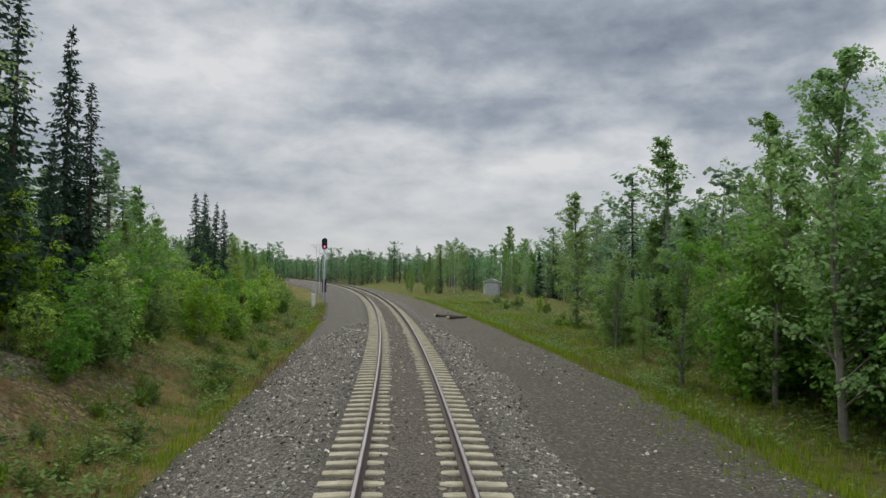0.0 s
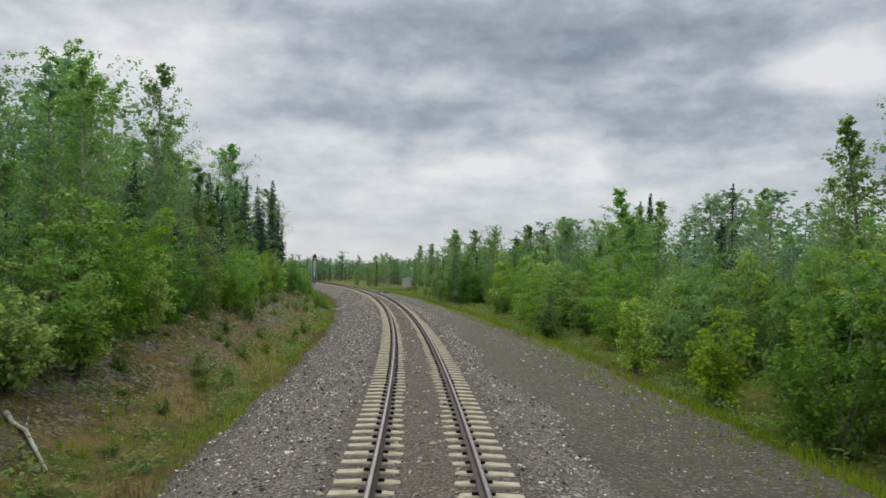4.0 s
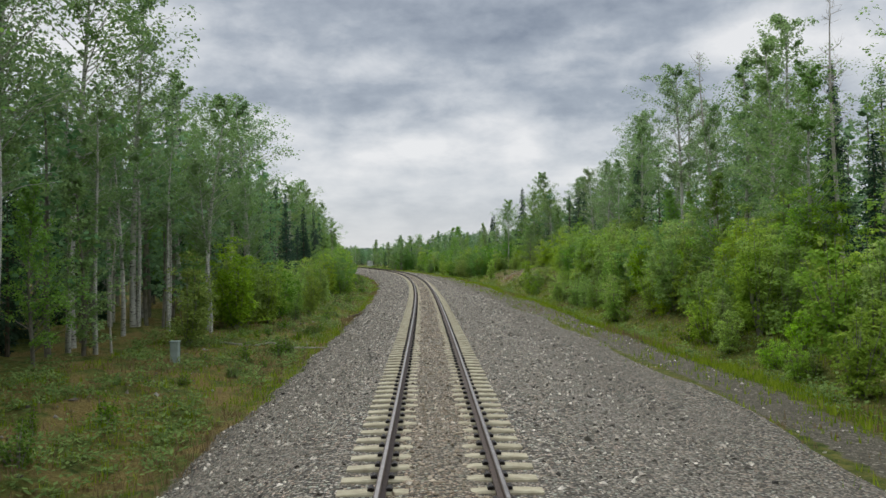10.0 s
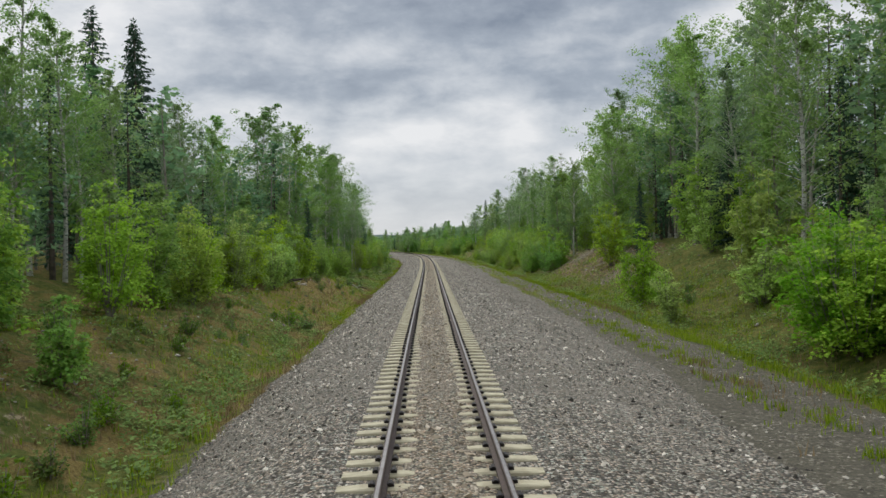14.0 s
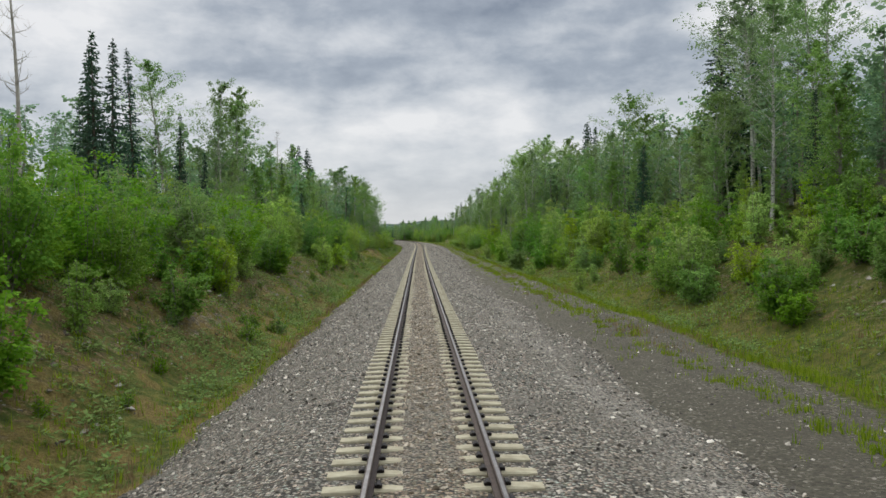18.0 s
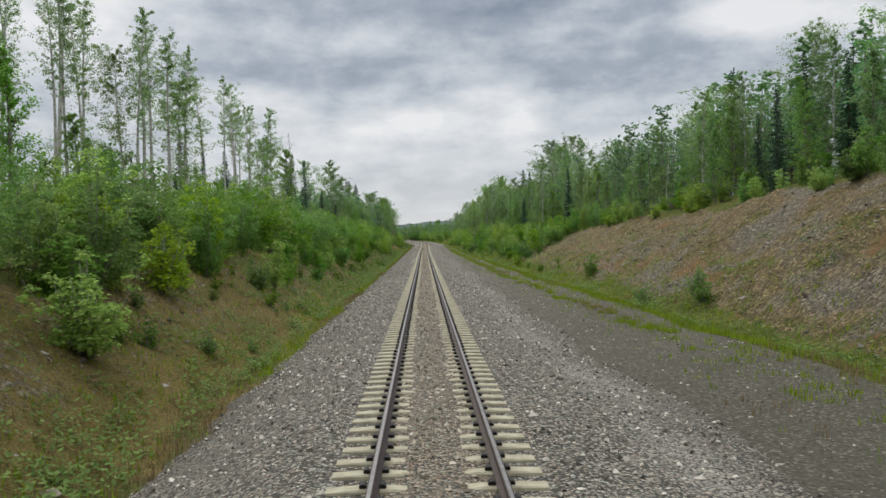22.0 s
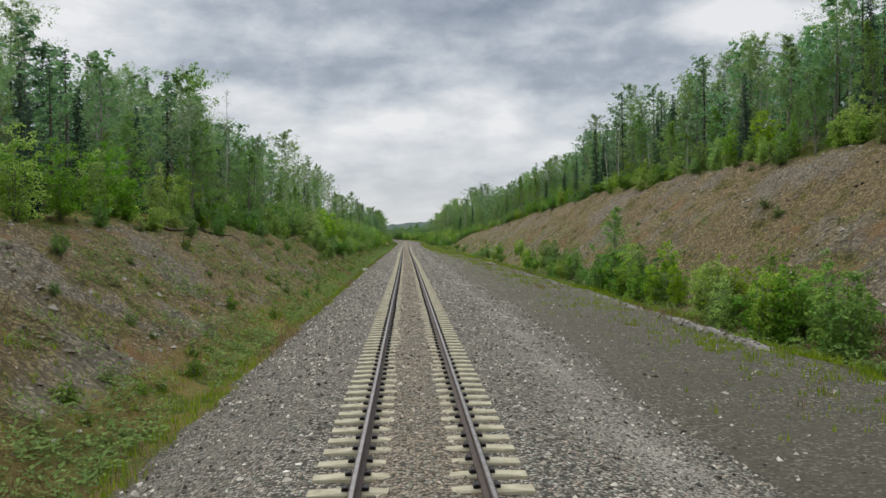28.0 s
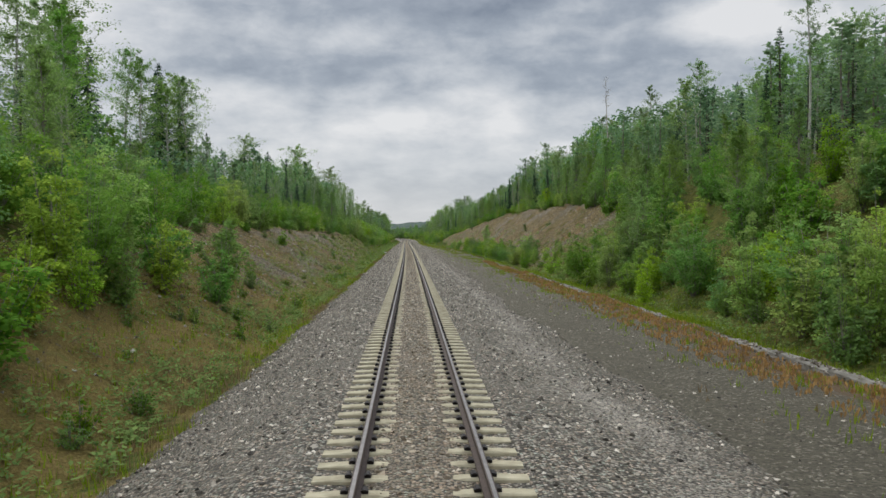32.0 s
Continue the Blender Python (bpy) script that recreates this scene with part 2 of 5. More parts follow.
MAT_RUBBLE = scatter_material("bank_rubble", ((0.0, (0.085, 0.07, 0.052)), (0.5, (0.205, 0.172, 0.135)), (0.95, (0.44, 0.40, 0.345))))
# dark spruce green of the distance, with a little haze put into the colour
MAT_HILL = plain_material("hazy_spruce_forest", (0.03, 0.055, 0.04), (0.07, 0.11, 0.08), 0.9, 0.0, 0.03, 0.1)
MAT_RUST = plain_material("rusty_rail_steel", (0.055, 0.04, 0.035), (0.10, 0.07, 0.055), 0.7, 0.4, 14.0)
MAT_HEAD = plain_material("worn_rail_steel", (0.17, 0.16, 0.155), (0.30, 0.285, 0.27), 0.48, 1.0, 9.0, 0.05)
MAT_TIE = plain_material("weathered_concrete", (0.31, 0.272, 0.178), (0.50, 0.448, 0.31), 0.9, 0.0, 5.0, 0.4)
MAT_CLIP = plain_material("black_clip_steel", (0.015, 0.014, 0.013), (0.04, 0.032, 0.028), 0.6, 0.5, 20.0)
MAT_KERB = plain_material("grey_concrete_edge", (0.12, 0.112, 0.092), (0.29, 0.27, 0.225), 0.95, 0.0, 2.0, 0.5)
MAT_LEAF = leaf_material("aspen_leaf", (0.115, 0.215, 0.054), (0.21, 0.335, 0.088), 0.45)
# birch grey-green, with some extra blue painted in for haze
MAT_LEAF_GREY = leaf_material("haze_tinted_birch_leaf", (0.122, 0.21, 0.078), (0.21, 0.315, 0.118), 0.45)
# far leaves: the blue of distance haze is mixed into their green
MAT_HAZY_LEAF = leaf_material("hazy_woodland_leaf", (0.095, 0.192, 0.085), (0.165, 0.282, 0.13), 0.45)
MAT_WEED = leaf_material("weed_leaf", (0.06, 0.125, 0.014), (0.14, 0.235, 0.03), 0.4)
MAT_SORREL = leaf_material("rusty_weed", (0.17, 0.10, 0.045), (0.33, 0.20, 0.09), 0.2)
MAT_BUSH = leaf_material("alder_leaf", (0.075, 0.18, 0.026), (0.16, 0.305, 0.046), 0.45)
MAT_WILLOW = leaf_material("willow_leaf", (0.14, 0.245, 0.032), (0.275, 0.405, 0.055), 0.45)
MAT_NEEDLE = leaf_material("spruce_needle", (0.03, 0.06, 0.04), (0.06, 0.105, 0.065), 0.16)
MAT_GRASS = leaf_material("grass_blade", (0.085, 0.14, 0.015), (0.20, 0.25, 0.036), 0.35)
MAT_DRY = leaf_material("dry_grass", (0.15, 0.108, 0.034), (0.26, 0.19, 0.066), 0.2)
MAT_WHITE_BARK = bark_material("birch_bark", (0.34, 0.33, 0.29), (0.58, 0.56, 0.50), (0.06, 0.055, 0.05))
MAT_GREY_BARK = bark_material("grey_bark", (0.16, 0.14, 0.12), (0.30, 0.27, 0.23))
MAT_DARK_BARK = bark_material("spruce_bark", (0.06, 0.05, 0.04), (0.13, 0.105, 0.085))
MAT_DEAD = bark_material("bleached_wood", (0.33, 0.30, 0.26), (0.52, 0.48, 0.42))


def ground_material():
    m, nt, b = material("ground_cover", 0.95, 0.15)
    p = place_vector(nt)
    bare = make_node(nt, "ShaderNodeAttribute", attribute_name="bare").outputs["Fac"]
    path = make_node(nt, "ShaderNodeAttribute", attribute_name="path").outputs["Fac"]
    n1, n2, n3 = noise_node(nt, 0.5, 6.0, p, 0.65), noise_node(nt, 3.0, 6.0, p, 0.65), noise_node(nt, 14.0, 5.0, p, 0.7)
    grass = ramp_node(nt, n2, (0.32, (0.05, 0.08, 0.015)), (0.5, (0.125, 0.145, 0.029)), (0.7, (0.235, 0.208, 0.055)))
    moss = ramp_node(nt, n3, (0.35, (0.14, 0.102, 0.032)), (0.65, (0.325, 0.245, 0.08)))
    golden = make_node(nt, "ShaderNodeAttribute", attribute_name="golden").outputs["Fac"]
    green = mix_node(nt, step_node(nt, math_node(nt, "ADD", n1, math_node(nt, "MULTIPLY", golden, 0.15)), 0.46, 0.56), grass, moss)
    lush = make_node(nt, "ShaderNodeAttribute", attribute_name="lush").outputs["Fac"]
    green = mix_node(nt, math_node(nt, "MULTIPLY", lush, 0.75), green, grass)
    soil = ramp_node(nt, n3, (0.3, (0.10, 0.075, 0.036)), (0.5, (0.24, 0.185, 0.10)), (0.75, (0.42, 0.34, 0.205)))
    rock = ramp_node(nt, n3, (0.3, (0.105, 0.09, 0.066)), (0.5, (0.235, 0.205, 0.158)), (0.75, (0.43, 0.38, 0.305)))
    rust = ramp_node(nt, n3, (0.3, (0.14, 0.075, 0.03)), (0.7, (0.34, 0.20, 0.09)))
    n0 = noise_node(nt, 0.16, 5.0, p, 0.6)
    moss2 = ramp_node(nt, n2, (0.35, (0.07, 0.078, 0.02)), (0.65, (0.22, 0.19, 0.06)))
    soil = mix_node(nt, step_node(nt, noise_node(nt, 0.55, 6.0, p, 0.7), 0.50, 0.60), soil, moss2)
    soil = mix_node(nt, step_node(nt, n0, 0.50, 0.60), soil, rock)
    peb = make_node(nt, "ShaderNodeTexVoronoi")
    peb.inputs["Scale"].default_value = 9.0
    nt.links.new(p, peb.inputs["Vector"])
    tone = make_node(nt, "ShaderNodeSeparateColor")
    nt.links.new(peb.outputs["Color"], tone.inputs[0])
    soil = mix_node(nt, 0.75, soil, ramp_node(nt, tone.outputs[0], (0.0, (0.45, 0.45, 0.45)), (0.6, (0.95, 0.93, 0.9)), (0.97, (2.0, 1.95, 1.8))), "MULTIPLY")
    soil = mix_node(nt, 1.0, soil, (0.86, 0.84, 0.80), "MULTIPLY")
    soil = mix_node(nt, step_node(nt, noise_node(nt, 0.3, 6.0, p, 0.7), 0.56, 0.66), soil, rust)
    col = mix_node(nt, step_node(nt, math_node(nt, "ADD", bare, math_node(nt, "MULTIPLY", math_node(nt, "SUBTRACT", n2, 0.5), 1.6)), 0.4, 0.65), green, soil)
    v = make_node(nt, "ShaderNodeTexVoronoi")
    v.inputs["Scale"].default_value = 20.0
    nt.links.new(p, v.inputs["Vector"])
    sep = make_node(nt, "ShaderNodeSeparateColor")
    nt.links.new(v.outputs["Color"], sep.inputs[0])
    grit = ramp_node(nt, sep.outputs[0], (0.0, (0.107, 0.096, 0.070)), (0.85, (0.20, 0.18, 0.134)), (0.99, (0.42, 0.38, 0.30)))
    grit = mix_node(nt, math_node(nt, "MULTIPLY", step_node(nt, n1, 0.35, 0.7), 0.6), grit, (0.146, 0.129, 0.094))
    rusty = make_node(nt, "ShaderNodeAttribute", attribute_name="rusty").outputs["Fac"]
    grit = mix_node(nt, math_node(nt, "MULTIPLY", step_node(nt, math_node(nt, "ADD", rusty, math_node(nt, "MULTIPLY", math_node(nt, "SUBTRACT", n2, 0.5), 1.4)), 0.35, 0.75), 0.8), grit, ramp_node(nt, n3, (0.3, (0.115, 0.066, 0.032)), (0.7, (0.27, 0.165, 0.085))))
    edge = step_node(nt, math_node(nt, "ADD", path, math_node(nt, "MULTIPLY", math_node(nt, "SUBTRACT", n2, 0.5), 1.0)), 0.4, 0.6)
    col = mix_node(nt, edge, col, grit)
    nt.links.new(col, b.inputs["Base Color"])
    bump_node(nt, b, math_node(nt, "ADD", n3, math_node(nt, "MULTIPLY", n2, 2.0)), 1.0, 0.14)
    return m


MAT_GROUND = ground_material()


# ---- mesh helpers ----
def mesh_from(name, verts, faces, mats, slots=None, smooth=False):
    me = bpy.data.meshes.new(name)
    me.from_pydata([tuple(v) for v in verts], [], [tuple(f) for f in faces])
    for mt in mats:
        me.materials.append(mt)
    if slots is not None:
        me.polygons.foreach_set("material_index", np.array(slots, dtype=np.int32))
    if smooth:
        me.polygons.foreach_set("use_smooth", np.ones(len(me.polygons), dtype=bool))
    me.update()
    return me


def part(name, me, parent, label=""):
    ob = new(name, me)
    ob.parent = parent
    return tagged(ob, label)


def boxes_mesh(name, boxes, mats):
    """One mesh of bevelled boxes: (centre, size, material slot)."""
    bm = bmesh.new()
    for (c, s, slot) in boxes:
        r = bmesh.ops.create_cube(bm, size=1.0, matrix=Matrix.Translation(c) @ Matrix.Diagonal((*s, 1)))
        fs = {f for v in r["verts"] for f in v.link_faces}
        es = list({e for f in fs for e in f.edges})
        for f in fs:
            f.material_index = slot
        bmesh.ops.bevel(bm, geom=es, offset=min(s) * 0.12, segments=1, affect="EDGES", profile=0.5)
    me = bpy.data.meshes.new(name)
    bm.to_mesh(me)
    bm.free()
    for mt in mats:
        me.materials.append(mt)
    return me


class Builder:
    """Collects vertices and faces of one mesh."""

    def __init__(self):
        self.v, self.f, self.m = [], [], []

    def tube(self, pts, radii, sides=6, slot=0):
        base = len(self.v)
        n = len(pts)
        for i, (p, r) in enumerate(zip(pts, radii)):
            p = Vector(p)
            t = (Vector(pts[min(i + 1, n - 1)]) - Vector(pts[max(i - 1, 0)])).normalized()
            a = t.orthogonal().normalized()
            b = t.cross(a)
            for k in range(sides):
                w = 2 * math.pi * k / sides
                self.v.append(p + (a * math.cos(w) + b * math.sin(w)) * r)
        for i in range(n - 1):
            for k in range(sides):
                q = base + i * sides
                self.f.append((q + k, q + (k + 1) % sides, q + sides + (k + 1) % sides, q + sides + k))
                self.m.append(slot)
        self.f.append(tuple(base + (n - 1) * sides + k for k in range(sides)))
        self.m.append(slot)

    def leaf(self, p, along, side, slot=0):
        base = len(self.v)
        self.v += [p, p + along * 0.45 + side, p + along, p + along * 0.45 - side]
        self.f.append((base, base + 1, base + 2, base + 3))
        self.m.append(slot)

    def mesh(self, name, mats, smooth=False):
        return mesh_from(name, self.v, self.f, mats, self.m, smooth)


def rand_dir(rng, up=0.0):
    v = Vector((rng.gauss(0, 1), rng.gauss(0, 1), rng.gauss(0, 1) + up))
    return v.normalized()


# ---- the lie of the land ----
KNOTS = [-120, 0, 60, 150, 200, 250, 300, 400, 480, 540, 600, 690, 730, 800, 1400]
LEFT_CREST = [15, 15, 16, 15, 14, 13, 13, 12, 11, 10, 10, 11, 11, 13, 13]
LEFT_TOP = [3.2, 3.2, 3.4, 3.2, 2.8, 2.2, 2.0, 1.2, 0.0, -1.3, -1.5, 0.4, 0.7, -0.3, -0.3]
LEFT_RISE = [.25, .25, .25, .25, .25, .25, .22, .2, .14, .06, .04, .03, .03, .02, .02]
RIGHT_CREST = [24, 24, 25, 25, 24, 23, 21, 19, 18, 15, 14, 15, 15, 15, 15]
RIGHT_TOP = [6.5, 6.5, 7.0, 7.6, 7.5, 6.2, 4.3, 2.3, 2.5, 0.6, 1.1, -0.4, -0.6, -0.5, -0.5]
RIGHT_RISE = [.28, .28, .28, .28, .28, .26, .24, .2, .14, .06, .04, .02, .02, .02, .02]
BENCH = [10.6, 10.6, 10.6, 10.6, 10.6, 10.2, 8.9, 8.7, 8.8, 8.5, 7.8, 7.2, 6.8, 6.4, 6.4]


def ground_level(u, d):
    """Height of the land above the rails at u, d (arrays allowed)."""
    u, d = np.broadcast_arrays(np.asarray(u, float), np.asarray(d, float))
    k = lambda table: np.interp(u, KNOTS, table)
    lc, lt, lr, rc, rt, rr, be = (k(t) for t in (LEFT_CREST, LEFT_TOP, LEFT_RISE, RIGHT_CREST, RIGHT_TOP, RIGHT_RISE, BENCH))
    a = -d
    s = np.clip((a - 6.2) / (lc - 6.2), 0, 1)
    left = np.where(a < 4.8, np.interp(a, [0, 1.5, 2.4, 4.8], [-0.45, -0.45, -0.62, -1.55]),
                    np.where(a < 6.2, -1.55 - 0.15 * np.clip((a - 4.8) / 1.4, 0, 1),
                             -1.7 + (lt + 1.7) * (s * s * (3 - 2 * s) * 0.45 + s * 0.55) + lr * np.clip(a - lc, 0, 30)))
    q = np.clip((d - be - 1.6) / (rc - be - 1.6), 0, 1)
    dip = 0.35 * np.clip((d - be) / 1.6, 0, 1)
    right = np.where(d < be, np.interp(d, [0, 1.5, 2.4, 4.2, 12], [-0.45, -0.45, -0.52, -0.72, -0.78]),
                     -0.72 - dip + (rt + 1.07) * (q * q * (3 - 2 * q) * 0.4 + q * 0.6) + rr * np.clip(d - rc, 0, 30))
    z = np.where(d < 0, left, right)
    far = np.clip((np.abs(d) - 9) / 8, 0, 1)
    wave = np.sin(u * 0.31 + d * 0.4) * np.sin(u * 0.13 - d * 0.27 + 1.3) * 0.35 + np.sin(u * 0.9 + d * 1.1) * 0.10
    near = np.clip((np.abs(d) - 5.0) / 2.5, 0, 1)
    lumps = np.sin(u * 2.3 + 1.7 * np.sin(d * 0.9)) * np.sin(d * 2.0 + 1.4 * np.sin(u * 0.7)) * 0.09 + np.sin(u * 1.1 - d * 1.9) * np.sin(u * 0.77 + d * 0.8) * 0.12
    z = z + lumps * np.clip((np.where(d < 0, -d - 5.8, d - be - 1.0)) / 1.5, 0, 1)
    z = z + 1.1 * np.exp(-((u - 485) / 11) ** 2 - ((d + 8.7) / 1.6) ** 2)
    return z + wave * (0.25 * near + 0.9 * far) + 3.0 * np.clip((u - 900) / 220, 0, 1) * np.clip((d - 18) / 55, 0, 1)


def on_land(u, d, lift=0.0):
    return Vector([float(c) for c in spot(u, d, float(ground_level(u, d)) + lift)])


def bare_share(u, d):
    """How much of the bank is bare earth: the cut slopes."""
    u, d = np.broadcast_arrays(np.asarray(u, float), np.asarray(d, float))
    r_end = np.interp(u, KNOTS, RIGHT_CREST)
    right = np.interp(u, [40, 72, 96, 330, 350, 470, 480, 520, 530, 585, 593, 625, 632], [0.05, 0.2, 0.9, 0.85, 0.4, 0.2, 0.8, 0.8, 0.2, 0.2, 0.9, 0.9, 0.1])
    right = right * np.clip((d - np.minimum(np.interp(u, KNOTS, BENCH) + 2.4, 11.5)) / 1.6, 0, 1) * np.clip((r_end + 1 - d) / 1.5, 0, 1)
    l_end = np.interp(u, KNOTS, LEFT_CREST)
    left = np.interp(u, [20, 45, 60, 160, 200, 420, 470, 640, 660, 740, 760], [0.3, 0.45, 0.85, 0.75, 0.45, 0.5, 0.25, 0.15, 0.8, 0.75, 0.3])
    left = left * np.clip((-d - 6.8) / 1.5, 0, 1) * np.clip((l_end + 1 + d) / 1.5, 0, 1)
    return np.where(d > 0, right, left)


def path_share(u, d):
    u, d = np.broadcast_arrays(np.asarray(u, float), np.asarray(d, float))
    be = np.interp(u, KNOTS, BENCH)
    line = np.interp(u, [440, 475, 555, 575, 690], [0.0, 1.0, 1.0, 0.3, 0.2]) * np.clip(1.4 - np.abs(d - (be - 2.0) - 0.2 * np.sin(u * 0.3)) / 0.55, 0, 1)
    return np.where(d > 0, np.clip((be + 0.5 - d) / 1.0, 0, 1) - line, np.clip((5.6 + d) / 1.0, 0, 1))


def golden_share(u, d):
    """Dry golden moss on the tops of the left bank."""
    k = np.interp(u, [0, 20, 60, 75, 230, 250, 275, 290, 466, 474, 497, 505, 650, 665, 735, 745], [0.6, 1, 1, 0.7, 0.2, 1, 1, 0, 0, 1, 1, 0, 0, 0.8, 0.8, 0])
    return k * np.clip((-d - 5.8) / 1.0, 0, 1) * np.clip((12.5 + d) / 2.0, 0, 1)


def rust_share(u, d):
    """Rust-brown litter along the concrete edge."""
    return np.interp(u, [0, 70, 120], [1.0, 0.8, 0.0]) * np.clip(1 - np.abs(d - 9.7) / 1.3, 0, 1)


def sheet(name, us, ds, level, mats, attrs=()):
    uu, dd = np.meshgrid(us, ds, indexing="ij")
    x, y, z = spot(uu, dd, level(uu, dd))
    nu, nd = uu.shape
    i = np.arange(nu * nd).reshape(nu, nd)
    faces = np.stack([i[:-1, :-1], i[:-1, 1:], i[1:, 1:], i[1:, :-1]], -1).reshape(-1, 4)
    me = mesh_from(name, np.stack([x, y, z], -1).reshape(-1, 3).tolist(), faces.tolist(), mats, smooth=True)
    for key, fn in attrs:
        at = me.attributes.new(key, "FLOAT", "POINT")
        at.data.foreach_set("value", fn(uu, dd).reshape(-1).astype(np.float32))
    return me


def build_ground():
    near = np.concatenate([np.arange(3, 30, 0.75), np.arange(30, 60, 3.0), [70, 90, 130, 200, 320, 480]])
    ds = np.concatenate([-near[::-1], [-2, -1, 0, 1, 2], near])
    us = np.concatenate([np.arange(-118, -20, 7.0), np.arange(-20, 780, 1.0), np.arange(780, 1398, 6.0)])
    ob = new("ground", sheet("ground", us, ds, ground_level, [MAT_GROUND], (("bare", bare_share), ("path", path_share), ("rusty", rust_share), ("golden", golden_share), ("lush", lambda u, d: 1.0 * (d > 0)))))
    tagged(ob, "rough cut banks of moss, grass and bare stony earth", "ground", kind="structure")
    # the land goes on to the horizon, a little lower
    far = mesh_from("far_land", [(-4500, -1500, -6), (4500, -1500, -6), (4500, 4600, -6), (-4500, 4600, -6)], [(0, 1, 2, 3)], [MAT_HILL])
    # a low wooded ridge closes the distance
    rng = np.random.default_rng(8)
    n = 700
    az = np.linspace(-1.6, 1.6, n)
    crest = 38 + 14 * np.sin(az * 5 + 0.6) + 8 * np.sin(az * 13 + 2) + 4 * np.sin(az * 47) + rng.uniform(0, 5, n)
    rows = [(2500, -6 + 0 * crest), (2650, crest * 0.55), (2800, crest), (3100, crest * 0.6)]
    v = np.concatenate([np.stack([r * np.sin(az), r * np.cos(az), z], -1) for r, z in rows])
    f = [(r * n + i, r * n + i + 1, (r + 1) * n + i + 1, (r + 1) * n + i) for r in range(3) for i in range(n - 1)]
    tagged(new("backdrop_hill", mesh_from("ridge", v.tolist(), f, [MAT_HILL])), "low dark wooded ridge in the distance", "hill", kind="structure")
    tagged(new("backdrop_land", far), "distant wooded land reaching to the horizon", "ground", kind="structure")


def ballast_level(u, d):
    a = np.abs(d)
    inner = np.interp(a, [0, 0.28, 0.38, 0.48, 0.62, 0.70, 0.95, 1.25, 1.45, 1.75], [-0.185, -0.190, -0.208, -0.222, -0.234, -0.245, -0.25, -0.245, -0.225, -0.24])
    wob = 0.09 * np.sin(u * 0.83) + 0.08 * np.sin(u * 2.1 + 1) + 0.07 * np.sin(u * 5.3)
    left = np.interp(a + wob * np.clip((a - 3) / 2, 0, 1), [1.75, 2.4, 4.9, 5.3, 5.6], [-0.24, -0.42, -1.42, -1.72, -2.0])
    edge = np.interp(u, [0, 420, 445, 555, 585, 620, 660, 1400], [4.8, 4.7, 6.2, 6.6, 4.9, 4.2, 3.2, 3.2]) + 0.2 * np.sin(u * 0.11) + 0.2 * np.sin(u * 0.43 + 1)
    t = np.clip((a - 1.75) / (edge - 1.75), 0, 1.15)
    right = -0.24 - 0.42 * t - np.where(t > 1, (t - 1) * 3.0, 0)
    z = np.where(a < 1.75, inner, np.where(d < 0, left, right))
    bump = np.sin(u * 2.1 + d * 3.7) * np.sin(u * 1.3 - d * 2.9)
    return z + 0.012 * bump + 0.03 * np.sin(u * 0.37 + d) * np.clip((a - 1.6) / 2, 0, 1)


def build_ballast():
    us = np.concatenate([np.arange(-30, 770, 0.5), np.arange(770, 1300, 4.0)])
    right = np.array([0.2, 0.3, 0.38, 0.48, 0.7, 0.95, 1.25, 1.45, 1.75, 2.2, 2.8, 3.4, 3.8, 4.1, 4.4, 4.7, 5.0, 5.3, 5.6, 5.9, 6.2, 6.5, 6.8, 7.1])
    left = np.array([0, 0.2, 0.3, 0.38, 0.48, 0.7, 0.95, 1.25, 1.45, 1.75, 2.1, 2.4, 3.0, 3.6, 4.2, 4.9, 5.3])
    ds = np.concatenate([-left[::-1], right])
    fouled = lambda u, d: np.interp(u, [150, 250, 430, 450, 560, 640, 690], [0.25, 0.2, 0.1, 0.0, 0.1, 0.4, 0.6]) + np.interp(u, [560, 650], [0.0, 0.75]) * (np.abs(d) < 1.6) + 0.3 * np.clip((d - 2.5) / 2, 0, 1) + 0.7 * np.clip((-d - 4.1) / 0.9, 0, 1)
    dusty = lambda u, d: np.interp(u, [0, 330, 400], [1.0, 0.8, 0.3]) * np.clip(1 - np.abs(d - 3.45 - 0.2 * np.sin(u * 0.21)) / 0.8, 0, 1) * (0.65 + 0.35 * np.sin(u * 0.9 + d * 2))
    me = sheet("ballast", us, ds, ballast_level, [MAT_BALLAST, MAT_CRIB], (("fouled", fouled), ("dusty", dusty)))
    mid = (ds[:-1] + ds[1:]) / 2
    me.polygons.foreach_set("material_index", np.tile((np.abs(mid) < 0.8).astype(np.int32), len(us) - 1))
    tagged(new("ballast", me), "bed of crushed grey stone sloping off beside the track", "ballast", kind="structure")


def build_stones():
    rng = np.random.default_rng(5)
    n = 115000
    u = rng.uniform(-5, 770, n)
    d = np.where(rng.random(n) < 0.5, rng.uniform(1.35, 5.2, n), -rng.uniform(1.35, 5.0, n))
    mid = rng.random(n) < 0.2
    mid &= (u < 590) | (rng.random(n) < 0.3)
    d[mid] = rng.uniform(-0.62, 0.62, mid.sum())
    size = rng.uniform(0.016, 0.037, n) * (1 + 0.5 * rng.random(n) ** 4)
    for pick, mat, label in ((~mid, MAT_STONE, "loose crushed stones lying on the ballast bed"), (mid, MAT_CRIB_STONE, "small brownish stones lying between the rails")):
        uu, dd = u[pick], d[pick]
        stone_field("ballast_stones", uu, dd, ballast_level(uu, dd) + 0.008, size[pick], rng, mat, label)


# ---- the track ----
RAIL_SIDE, TIE_STEP, TIE_TOP = 0.7525, 0.61, -0.195


